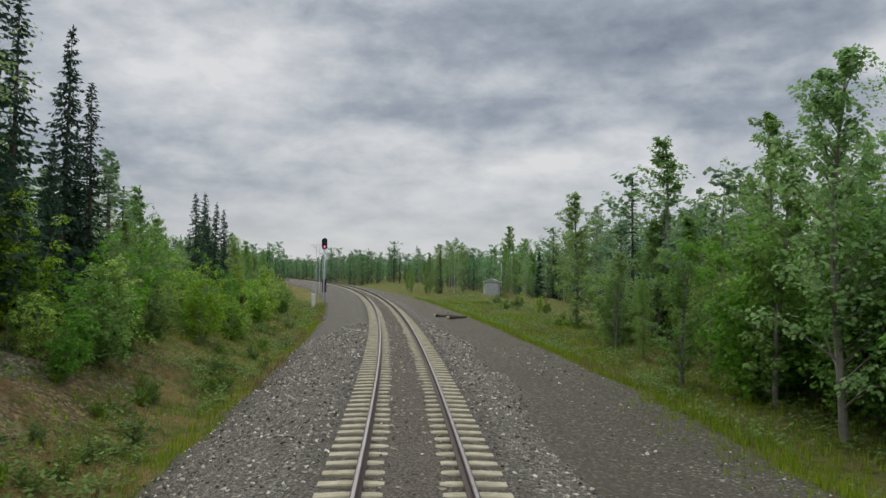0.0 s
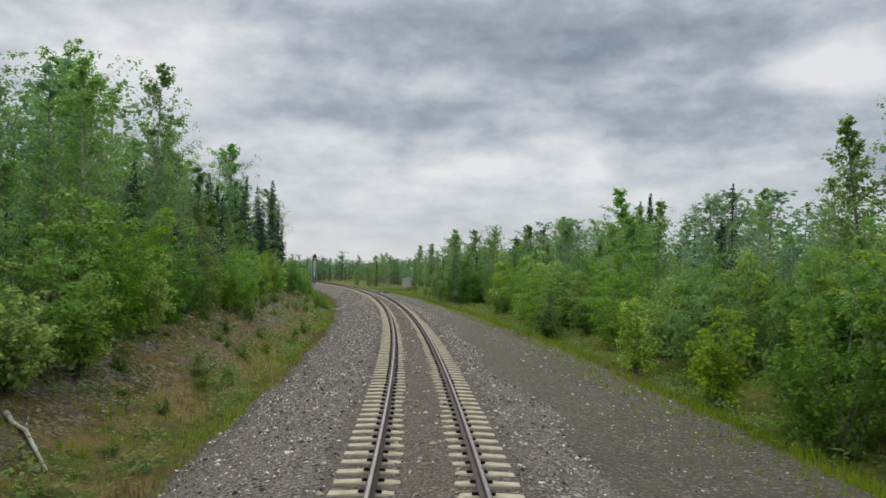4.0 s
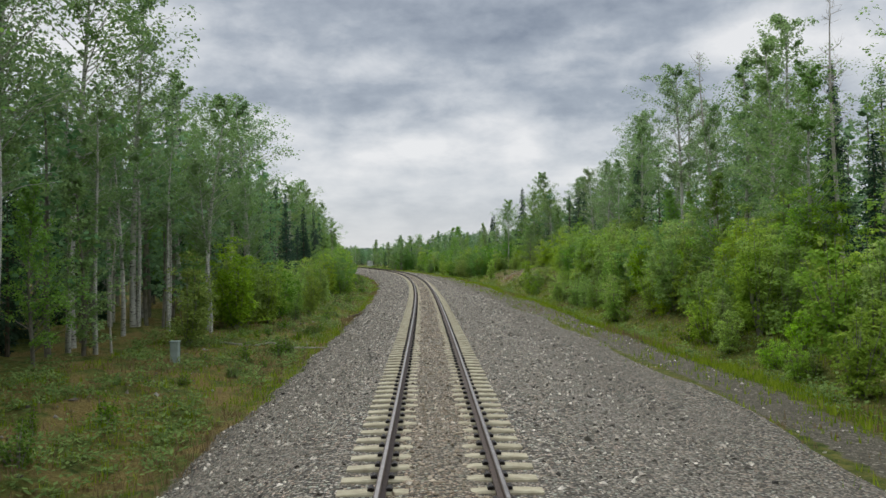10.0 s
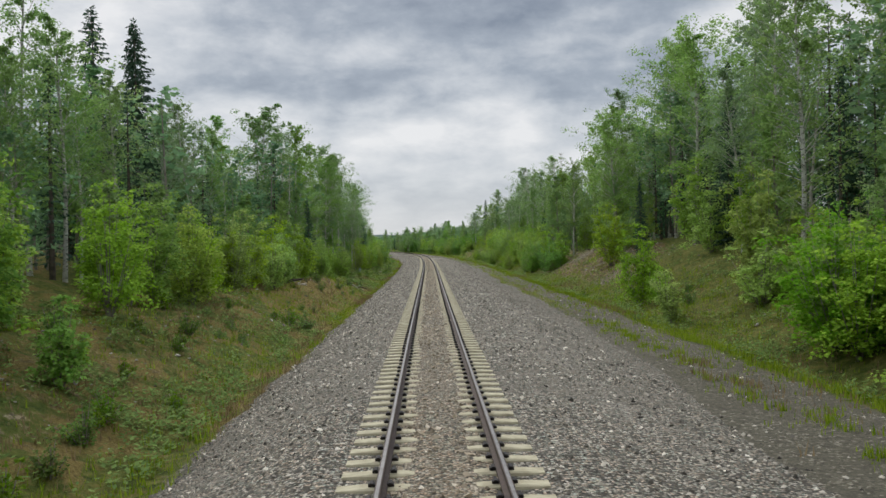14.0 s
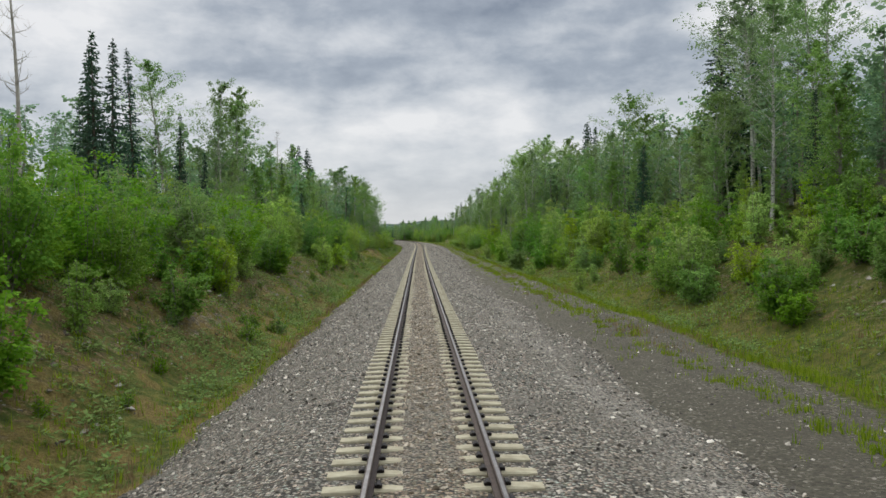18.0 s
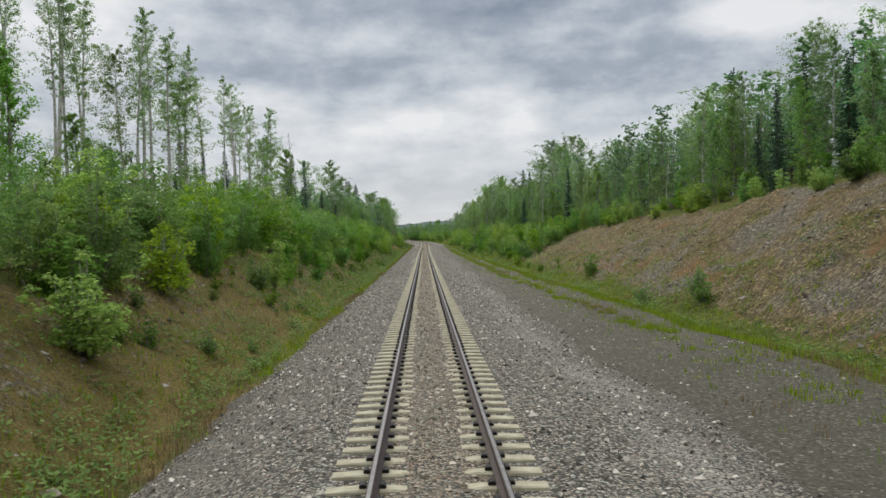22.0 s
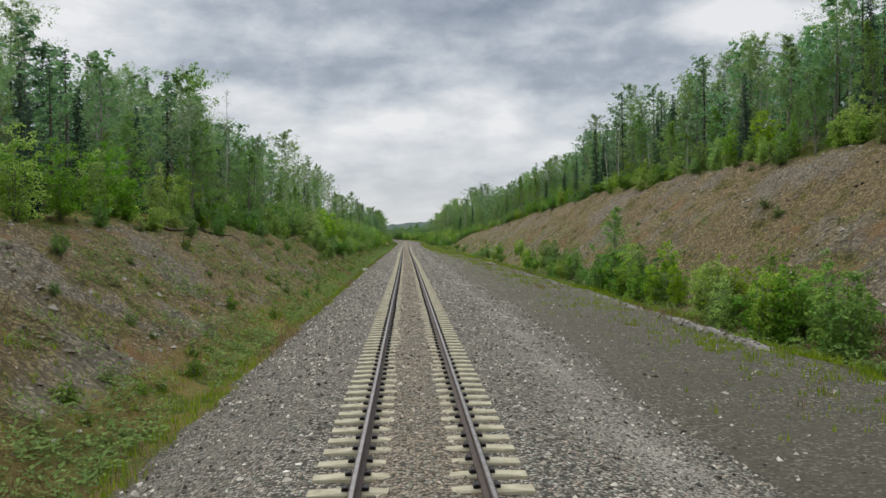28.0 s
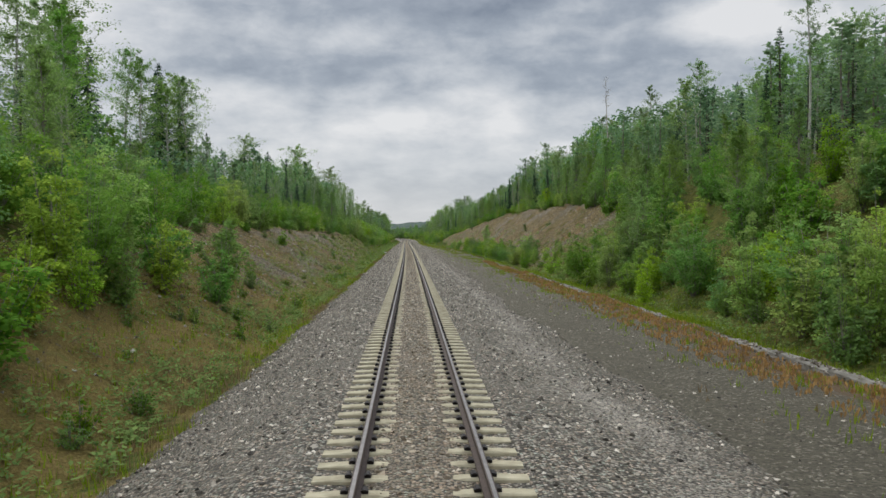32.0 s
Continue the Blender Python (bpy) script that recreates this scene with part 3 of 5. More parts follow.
def rail_mesh(side):
    half = [(0.021, 0.0006), (0.031, -0.001), (0.037, -0.009), (0.036, -0.042), (0.010, -0.055), (0.009, -0.150), (0.070, -0.172), (0.075, -0.184)]
    sec = [(x, z) for x, z in half] + [(-x, z) for x, z in half[::-1]]
    us = np.arange(-40, 1101, 2.5)
    v, f, m = [], [], []
    k = len(sec)
    for i, u in enumerate(us):
        for (x, z) in sec:
            v.append(spot(u, side * RAIL_SIDE + x, z))
        if i:
            for j in range(k):
                a, b = (i - 1) * k + j, (i - 1) * k + (j + 1) % k
                f.append((a, b, b + k, a + k))
                m.append(1 if j == k - 1 else 0)
    return mesh_from("rail", v, f, [MAT_RUST, MAT_HEAD], m)


def tie_mesh():
    bm = bmesh.new()
    rows = [(-1.30, 0.125, 0.0), (-0.95, 0.125, 0.0), (-0.50, 0.115, -0.004), (-0.20, 0.105, -0.03), (0.20, 0.105, -0.03), (0.50, 0.115, -0.004), (0.95, 0.125, 0.0), (1.30, 0.125, 0.0)]
    rings = []
    for i, (x, w, dz) in enumerate(rows):
        inset = 0.02 if i in (0, 7) else 0.0
        rings.append([bm.verts.new((x, yy, zz)) for yy, zz in ((-w - 0.02, -0.2), (-w, dz - 0.022), (-w + 0.025, dz - inset), (w - 0.025, dz - inset), (w, dz - 0.022), (w + 0.02, -0.2))])
    for a, b in zip(rings, rings[1:]):
        for j in range(6):
            bm.faces.new((a[j], a[(j + 1) % 6], b[(j + 1) % 6], b[j]))
    bm.faces.new(rings[0][::-1])
    bm.faces.new(rings[-1])
    me = bpy.data.meshes.new("tie")
    bm.to_mesh(me)
    bm.free()
    me.materials.append(MAT_TIE)
    return me


def build_track():
    track = tagged(new("railway_track"), "single railway track of worn steel rails on concrete sleepers", "railway track", kind="structure")
    for side in (-1, 1):
        part("rail", rail_mesh(side), track, "steel rail with a polished head and rusty sides")
    tie = tie_mesh()
    clip = boxes_mesh("clip", [((0, 0, 0.018), (0.085, 0.11, 0.036), 0), ((0, 0, 0.042), (0.045, 0.16, 0.022), 0)], [MAT_CLIP])
    seats = [(s * RAIL_SIDE + o) for s in (-1, 1) for o in (-0.115, 0.115)]
    rng = random.Random(3)
    count = int(1000 / TIE_STEP)
    far = Builder()
    tv = [tuple(v.co) for v in tie.vertices]
    tf = [tuple(p.vertices) for p in tie.polygons]
    cv = [tuple(v.co) for v in clip.vertices]
    cf = [tuple(p.vertices) for p in clip.polygons]
    for i in range(count):
        u = -12 + i * TIE_STEP + rng.uniform(-0.015, 0.015)
        x, y, z = spot(u, rng.uniform(-0.012, 0.012), TIE_TOP + rng.uniform(-0.004, 0.004))
        m = Matrix.Translation((x, y, z)) @ Matrix.Rotation(float(heading(u)) + rng.uniform(-0.012, 0.012), 4, "Z")
        if 5 <= u < 188:
            t = part("tie", tie, track)
            t.matrix_basis = m
            for s in seats:
                c = part("clip", clip, t)
                c.matrix_basis = Matrix.Translation((s, 0, 0))
        else:
            base = len(far.v)
            far.v += [m @ Vector(v) for v in tv]
            far.f += [tuple(base + j for j in q) for q in tf]
            far.m += [0] * len(tf)
            if u < 730:
                for s in seats:
                    base = len(far.v)
                    far.v += [m @ (Vector(v) + Vector((s, 0, 0))) for v in cv]
                    far.f += [tuple(base + j for j in q) for q in cf]
                    far.m += [1] * len(cf)
    tagged(part("ties", far.mesh("ties", [MAT_TIE, MAT_CLIP]), track, "row of pale concrete sleepers with black clips"), kind="stuff")


# ---- trees ----
def clump(b, rng, centre, r, n, size, flat=0.7):
    """A spray of leaves round centre that face outwards and up, as they turn to the light."""
    for j in range(n):
        d = rand_dir(rng, 0.25)
        k = r * rng.random() ** 0.45
        p = centre + Vector((d.x * k, d.y * k, d.z * k * flat))
        face = (d * 0.7 + rand_dir(rng) * 0.55 + Vector((0, 0, 0.75))).normalized()
        along = face.orthogonal()
        along.rotate(Quaternion(face, rng.uniform(0, 6.28)))
        along = along.normalized() * size * rng.uniform(0.7, 1.3)
        b.leaf(p, along, face.cross(along) * rng.uniform(0.34, 0.46))


def broadleaf(seed, h=14.0, clear=0.38, width=0.13, limbs=46, leaves=20, size=0.2, bark=MAT_WHITE_BARK, leaf=MAT_LEAF, shape=0.8, lean=0.3, twigs=True):
    """Trunk and crown meshes of a slender northern broadleaf tree."""
    rng = random.Random(seed)
    t, c = Builder(), Builder()
    bend = Vector((rng.uniform(-lean, lean), rng.uniform(-lean, lean), 0))
    axis = lambda k: Vector((bend.x * k * k + 0.12 * math.sin(k * 5 + seed), bend.y * k * k + 0.12 * math.cos(k * 4 + seed), h * k))
    ks = [i / 9 for i in range(10)]
    r0 = 0.0075 * h + 0.03
    t.tube([axis(k) for k in ks], [r0 * (1 - k) ** 0.8 + 0.012 for k in ks], 7)
    for i in range(limbs):
        k = clear + (1 - clear) * 0.98 * (i + rng.random()) / limbs
        rel = (k - clear) / (1 - clear)
        env = width * h * (math.sin(math.pi * min(1, rel * 0.85 + 0.12) ** shape) * 0.9 + 0.10) * rng.choice((0.45, 0.7, 0.9, 1.05, 1.25))
        w = rng.uniform(0, 2 * math.pi)
        p0 = axis(k)
        d = Vector((math.cos(w), math.sin(w), rng.uniform(0.35, 0.95) + 0.5 * rel))
        p1 = p0 + d * env * 0.55
        p2 = p1 + Vector((d.x, d.y, d.z * 0.55 + rng.uniform(-0.1, 0.25))) * env * 0.5
        if twigs:
            t.tube([p0, p1, p2], [0.028 * (1.1 - rel) + 0.008, 0.014, 0.006], 3)
        n = max(3, int(leaves * rng.uniform(0.6, 1.3) / 4))
        r = 0.14 + 0.19 * env
        for q in (p0.lerp(p1, rng.uniform(0.5, 0.9)), p1, p1.lerp(p2, rng.uniform(0.4, 0.7)), p2):
            q = q + Vector((rng.gauss(0, 1), rng.gauss(0, 1), rng.gauss(0, 0.7))) * 0.10 * env
            clump(c, rng, q, r * rng.uniform(0.6, 1.15), n, size)
    for j in range(4):
        clump(c, rng, axis(1.0) + Vector((rng.gauss(0, 0.1), rng.gauss(0, 0.1), -0.35 * j + 0.1)), 0.10 + 0.05 * j, max(2, int(leaves * 0.07)), size)
    return t.mesh("trunk", [bark], True), c.mesh("crown", [leaf])


def spruce(seed, h=14.0, width=0.12, clear=0.08, dense=1.0):
    rng = random.Random(seed)
    t, c = Builder(), Builder()
    t.tube([(0, 0, 0), (0.03, 0, h * 0.5), (0, 0, h)], [0.011 * h + 0.02, 0.006 * h + 0.01, 0.012], 7)
    z = h * clear
    while z < h * 0.985:
        rel = z / h
        reach = width * h * ((1 - rel) ** 0.8 + 0.05) * (1 if rel > 0.22 else 0.55 + 2 * rel)
        for i in range(rng.randint(4, 6)):
            w = rng.uniform(0, 2 * math.pi)
            L = reach * rng.uniform(0.6, 1.15)
            d = Vector((math.cos(w), math.sin(w), 0))
            p0, p2 = Vector((0, 0, z)), Vector((0, 0, z)) + d * L + Vector((0, 0, -0.28 * L + 0.1))
            n = max(3, int(9 * dense * L / (0.1 * h)) + 2)
            for j in range(n):
                s = (j + rng.random()) / n
                q = p0.lerp(p2, s) + Vector((0, 0, -0.10 * math.sin(s * 3.1) * L))
                al = (d * rng.uniform(0.3, 0.9) + Vector((rng.gauss(0, 0.55), rng.gauss(0, 0.55), -rng.uniform(0.2, 0.75)))).normalized() * rng.uniform(0.26, 0.46) * (0.6 + 0.4 * (1 - rel))
                c.leaf(q, al, al.cross(rand_dir(rng)).normalized() * al.length * 0.2)
        z += rng.uniform(0.20, 0.34) * (0.75 + 0.25 * (1 - rel)) / dense ** 0.5
    for j in range(12):
        a = rand_dir(rng, 1.5) * 0.28
        c.leaf(Vector((0, 0, h - 0.05 * j)), a, a.cross(rand_dir(rng)).normalized() * 0.05)
    return t.mesh("trunk", [MAT_DARK_BARK], True), c.mesh("crown", [MAT_NEEDLE])


def bare_tree(seed, h=12.0):
    rng = random.Random(seed)
    t = Builder()
    ks = [i / 7 for i in range(8)]
    axis = lambda k: Vector((0.25 * math.sin(k * 4 + seed), 0.25 * math.cos(k * 3 + seed), h * k))
    t.tube([axis(k) for k in ks], [0.10 * (1 - k) + 0.012 for k in ks], 6)
    for i in range(34):
        k = rng.uniform(0.4, 0.98)
        w = rng.uniform(0, 6.28)
        L = rng.uniform(0.4, 1.5) * (1.25 - k)
        d = Vector((math.cos(w), math.sin(w), rng.uniform(0.2, 1.0)))
        p = axis(k)
        t.tube([p, p + d * L * 0.6, p + d * L + Vector((0, 0, 0.25 * L))], [0.022, 0.012, 0.004], 3)
        for j in range(3):
            q = p + d * L * rng.uniform(0.3, 0.9)
            t.tube([q, q + rand_dir(rng, 0.8) * 0.45], [0.008, 0.003], 3)
    return t.mesh("bare_tree", [MAT_DEAD], True)


def bush(seed, h=2.6, spread=0.55, stems=16, leaves=46, size=0.15, leaf=MAT_BUSH):
    rng = random.Random(seed)
    t, c = Builder(), Builder()
    t.v.append(Vector((0, 0, -0.15)))
    for i in range(stems):
        w = rng.uniform(0, 6.28)
        o = rng.uniform(0.0, 1.0)
        d = Vector((math.cos(w) * o * spread * 1.15, math.sin(w) * o * spread * 1.15, 1.0)).normalized()
        L = h * rng.uniform(0.55, 1.08) * (1.05 - 0.25 * o)
        p1, p2 = d * L * 0.5, d * L + Vector((0, 0, 0.08 * L))
        q0 = len(t.v)
        t.tube([Vector((d.x, d.y, 0)) * 0.1 + Vector((0, 0, -0.05)), p1, p2], [0.022, 0.014, 0.004], 3)
        for k in range(3):
            t.f.append((0, q0 + (k + 1) % 3, q0 + k))
            t.m.append(0)
        # sprays on side shoots, thinning out upwards
        sprays = 6
        for j in range(sprays):
            s = 0.15 + 0.85 * (j + rng.random()) / sprays
            q = p1 * (s * 2) if s < 0.5 else p1.lerp(p2, s * 2 - 1)
            away = Vector((math.cos(w + rng.gauss(0, 1.1)), math.sin(w + rng.gauss(0, 1.1)), rng.uniform(-0.1, 0.6))) * h * 0.20 * rng.random() * (1.25 - s)
            q = q + away
            q.z = max(q.z, 0.10 * h)
            clump(c, rng, q, h * rng.uniform(0.07, 0.125) * (1.2 - 0.5 * s), max(4, int(leaves / sprays * rng.uniform(0.6, 1.3))), size, 0.75)
    return t.mesh("stem", [MAT_GREY_BARK], True), c.mesh("foliage", [leaf])


ASPENS = [broadleaf(11 + i, 14, c, w, n, int(l * 2.4), 0.155, MAT_WHITE_BARK, MAT_LEAF, sh) for i, (c, w, n, l, sh) in enumerate(((0.16, 0.185, 72, 46, 0.75), (0.26, 0.21, 70, 48, 0.8), (0.12, 0.175, 74, 44, 0.65), (0.30, 0.225, 70, 50, 0.85)))]
BIRCHES = [broadleaf(31 + i, 14, c, w, n, int(l * 2.8), 0.13, MAT_WHITE_BARK, MAT_LEAF_GREY, sh, 0.7) for i, (c, w, n, l, sh) in enumerate(((0.34, 0.175, 60, 42, 0.8), (0.45, 0.195, 58, 44, 0.9), (0.24, 0.16, 60, 40, 0.7)))]
TALL_BIRCHES = [broadleaf(41 + i, 20, c, w, n, int(l * 2.6), 0.14, MAT_WHITE_BARK, MAT_LEAF_GREY, 0.9, 0.9) for i, (c, w, n, l) in enumerate(((0.55, 0.085, 36, 34), (0.62, 0.10, 32, 36), (0.48, 0.075, 36, 30)))]
POPLARS = [broadleaf(51 + i, 9, c, w, n, int(l * 1.7), 0.135, MAT_GREY_BARK, MAT_LEAF, 0.55) for i, (c, w, n, l) in enumerate(((0.06, 0.18, 70, 56), (0.08, 0.21, 72, 58), (0.05, 0.16, 66, 52)))]
SPRUCES = [spruce(71 + i, 14, w, c, q) for i, (w, c, q) in enumerate(((0.14, 0.05, 1.9), (0.12, 0.08, 1.8), (0.17, 0.04, 2.0), (0.105, 0.06, 1.6)))]
BARES = [bare_tree(91), bare_tree(92)]
BUSHES = [bush(101 + i, 2.6, s, n, 165, 0.115) for i, (s, n) in enumerate(((0.55, 16), (0.7, 19), (0.45, 15)))]
WILLOWS = [bush(111 + i, 2.6, s, n, 160, 0.105, MAT_WILLOW) for i, (s, n) in enumerate(((0.4, 16), (0.55, 18), (0.32, 14)))]
BIG_BUSHES = [bush(131 + i, 4.2, s, n, 270, 0.118, m) for i, (s, n, m) in enumerate(((0.5, 17, MAT_BUSH), (0.4, 16, MAT_WILLOW), (0.62, 18, MAT_BUSH)))]
LOW_BUSHES = [bush(121 + i, 1.0, s, n, 70, 0.07, MAT_WEED) for i, (s, n) in enumerate(((0.9, 11), (1.1, 13)))]
KINDS = {
    "aspen": (ASPENS, 14.0, "aspen_tree", "slender pale-barked aspen in fresh green leaf on the bank", "tree"),
    "birch": (BIRCHES, 14.0, "birch_tree", "tall thin white-trunked birch with a sparse grey-green crown", "tree"),
    "poplar": (POPLARS, 9.0, "poplar_tree", "young poplar leafy almost to the ground", "tree"),
    "spruce": (SPRUCES, 14.0, "spruce_tree", "dark narrow pointed spruce standing among birches", "tree"),
    "bush": (BUSHES, 2.6, "alder_bush", "dense bright green alder bush on the bank", "bush"),
    "willow": (WILLOWS, 2.6, "willow_bush", "light yellow-green willow bush with upright shoots", "bush"),
    "tall_birch": (TALL_BIRCHES, 20.0, "birch_tree", "very tall thin birch, bare below, with a small high crown", "tree"),
    "big_bush": (BIG_BUSHES, 4.2, "tall_alder", "large dense green alder bush at the edge of the wood", "bush"),
    "low": (LOW_BUSHES, 1.0, "low_shrub", "low leafy shrub on the rough bank", "shrub"),
}
GROWN = random.Random(17)
PARTS = {"big_bush": ("stem", "foliage"), "bush": ("stem", "foliage"), "willow": ("stem", "foliage"), "low": ("stem", "foliage")}


def plant(kind, u, d, h=None, top=None, pick=None):
    """A tree or bush rooted at u, d; its height given, or the level of its top above the rails."""
    meshes, full, name, label, cat = KINDS[kind]
    if top is not None:
        h = max(1.0, top - float(ground_level(u, d)))
    k = h / full
    wide = k * GROWN.uniform(0.9, 1.15) if kind not in ("bush", "low", "willow", "big_bush") else k * GROWN.uniform(0.9, 1.35)
    trunk, crown = meshes[GROWN.randrange(len(meshes)) if pick is None else pick % len(meshes)]
    root = new(name)
    root.matrix_basis = Matrix.LocRotScale(on_land(u, d, -0.12), Euler((GROWN.uniform(-0.03, 0.03), GROWN.uniform(-0.03, 0.03), GROWN.uniform(0, 6.28))), (wide, wide, k))
    a, b = PARTS.get(kind, ("trunk", "crown"))
    part(a, trunk, root)
    part(b, crown, root)
    return tagged(root, label, cat, {"tree": "trees along the track", "bush": "bushes along the track", "shrub": "low shrubs on the banks"}[cat])


def plant_bare(u, d, h):
    ob = new("dead_tree", BARES[GROWN.randrange(2)])
    ob.matrix_basis = Matrix.LocRotScale(on_land(u, d, -0.1), Euler((GROWN.uniform(-0.05, 0.05), 0, GROWN.uniform(0, 6.28))), (h / 12,) * 3)
    return tagged(ob, "leafless grey dead tree with broken twigs", "dead tree")
# ---- the setting ----
build_ground()
build_ballast()
build_track()

# ---- landmark trees: kind, place along the track, offset, level of the top above the rails ----
def landmarks(kind, text):
    for row in text.split(";"):
        u, d, top = (float(v) for v in row.split())
        grown = "tall_birch" if kind == "birch" and 270 < u < 400 and d < 0 else "aspen" if kind == "birch" and 500 < u < 530 and d < 0 else kind
        plant(grown, u, d, top=top)


landmarks("spruce", "474 -21.8 19.3; 475.5 -19.8 18.5; 459 27.5 20.6; 463 29.5 20.4; 392 -25 19; 394 -26.5 18.5; 393 -22.3 17.9; 571 -19 17; 748 38.4 14.7; 752 40 15.6; 758 41 15; 607 -23.3 17; 610 -21 17.5; 592 -16.5 11.5; 598 -18 12.5; 604 -16 11; 586 -18.5 12; 622 -19 13; 578 -15.5 13; 396 26 21; 394 27.5 22; 755 -13.2 12.2; 749 -13.2 14.6; 746 -15.5 13.5; 760 -14.5 9; 783 -13.5 8.2; 788 -14 8.6; 792 -13 7.6; 740 -18.1 14; 742 -16.6 13.2; 752 -18 14.2; 752 -13.8 13.3; 756 -12.4 10.2; 786 -12.9 7.7; 726 -16 12; 722 -14.7 12; 745 -13 12.7; 618 -18.4 12.4; 648 -22 12.9; 621 -16 10.5; 612 -17 11; 652 20.6 14.8; 556 24 14; 560 25.5 13.5; 482 -22.6 19.8; 340 -28 14.4; 398 -26 19.9; 172 -28.8 20; 178 -25.8 19; 106 -31.5 24.4; 108 -29 22; 112 -33 23; 70 -28 19; 76 -29 20; 338 -30 17; 345 -26 15")
landmarks("aspen", "342 -18 14.5; 338 -20 15.5; 346 -20.5 16; 469 21.4 19; 455 16.5 14.6; 476 18.5 17; 495 23.1 20.5; 485 20 18; 746 -13.9 13; 694 -15.9 12; 646 -17.5 15; 686 -14.7 14.4; 670 22 14; 640 -16 13.6; 494 -24 14.7; 506 -13.9 15.7; 508 -17.8 17.1; 494 17.2 14.9; 506 15.3 11; 490 16.1 13.4; 476 22.8 18.5; 464 25.6 18.6; 430 -22.5 21.2; 436 27.3 20.5; 304 23.7 14.8; 262 -25 23.8; 234 -29.3 21.2; 196 -26.4 23; 162 -31.8 21.5; 98 -31 23; 102 -29 21; 114 -31 24; 62 -26 20; 66 -29 21; 58 -23.5 18; 72 -30.5 22; 78 -31.5 23; 54 -25 19; 318 -24 19; 310 -27 20")
landmarks("birch", "283 -23.9 18.4; 287 -21.5 18.5; 294 -24.3 20; 280 -19.5 16.5; 291 -19.5 18.6; 310 -24.6 24; 301 -20 18.5; 306 -22 21; 320 -24.5 23; 276 -21 16; 438 12.2 6.5; 462 18.5 16.5; 505 21 18.5; 402 -23 18.6; 405 -19 17.4; 404 -17 15.5; 387 24.5 19.9; 384 29 20.3; 373 19.8 15.9; 360 21.7 15; 378 25 18; 532 -18.9 18.2; 526 -13.5 14; 539 -16 17; 535 -14 15; 545 -15.5 16.5; 522 -16.9 14; 551 -15 17; 528 -16 16; 566 17.9 15.7; 581 19.2 15.6; 572 -15 14; 566 -17 15.5; 584 -20 15; 587 18 12; 605 27 16.5; 575 17.5 13.5; 549 17 13.5; 726 -16.5 15.5; 648 23.6 17; 640 28.2 15.5; 626 24 13.7; 640 32 17.3; 582 19.5 15.1; 570 20.1 15.9; 558 19.4 14.7; 556 21 16.9; 630 26 14.5; 656 25.1 17.8; 556 -12.6 12.3; 568 -12.8 13.7; 514 -24.6 17.9; 506 -17.6 17.3; 496 22.6 18.3; 460 -23.8 18.1; 460 -20 17.5; 368 -30 25; 366 -27.4 24.3; 366 -24.3 23.6; 328 -31 21; 296 -27 25; 300 -29 24; 312 -26 22; 334 -28 25; 342 -25.5 24; 350 -30 26; 355 -27 25.5; 362 -29 23; 372 -26 24; 376 -31 25; 346 -23 21; 100 -33.5 25; 104 -27.5 22; 392 27.1 19.8; 392 29.5 21.6; 242 42 29.6; 196 41 25.8; 186 44 23.8; 272 42 28.8; 134 39.5 27; 110 38.5 25.6; 166 38.2 26.3")
plant("tall_birch", 46, 22.3, top=17.0, pick=1)
plant("aspen", 724, -17.0, top=15.2, pick=1)
landmarks("poplar", "518 15.6 10.8; 517 17 11.8; 524 17.4 11.6; 764 13.8 9.8; 774 11.8 7.9; 860 27.2 10.9; 756 28.4 11.8; 760 30.2 12.2; 740 9.6 7.9; 754 14.5 9.3; 702 17.8 10; 694 18.2 8.5; 770 26.8 11.4; 668 17 9.4; 150 14.1 4.6; 126 24.8 11")

# ---- woods along both sides ----
def front(u, side):
    if side < 0:
        return np.interp(u, [0, 60, 150, 250, 300, 400, 460, 540, 600, 690, 800], [17, 18, 18, 17.5, 17.5, 15, 13.5, 12.5, 12.5, 13, 14])
    return np.interp(u, [0, 100, 150, 250, 300, 400, 460, 520, 545, 570, 600, 660, 680, 732, 745, 800], [21, 24, 26, 26, 23.5, 20.5, 17.5, 17.5, 16.5, 17, 18, 16, 14, 13.5, 10.5, 12])


def height(u, side):
    if side < 0:
        return np.interp(u, [0, 55, 70, 110, 145, 165, 300, 420, 560, 700, 800, 900], [9, 8.5, 6, 6.5, 10, 13, 13, 11, 12.5, 12, 8, 8])
    return np.interp(u, [0, 90, 130, 300, 410, 440, 480, 560, 640, 665, 740, 760, 900], [9.5, 9.5, 11, 11, 10.8, 12, 12.3, 13, 11.5, 8.2, 9.3, 9, 8])


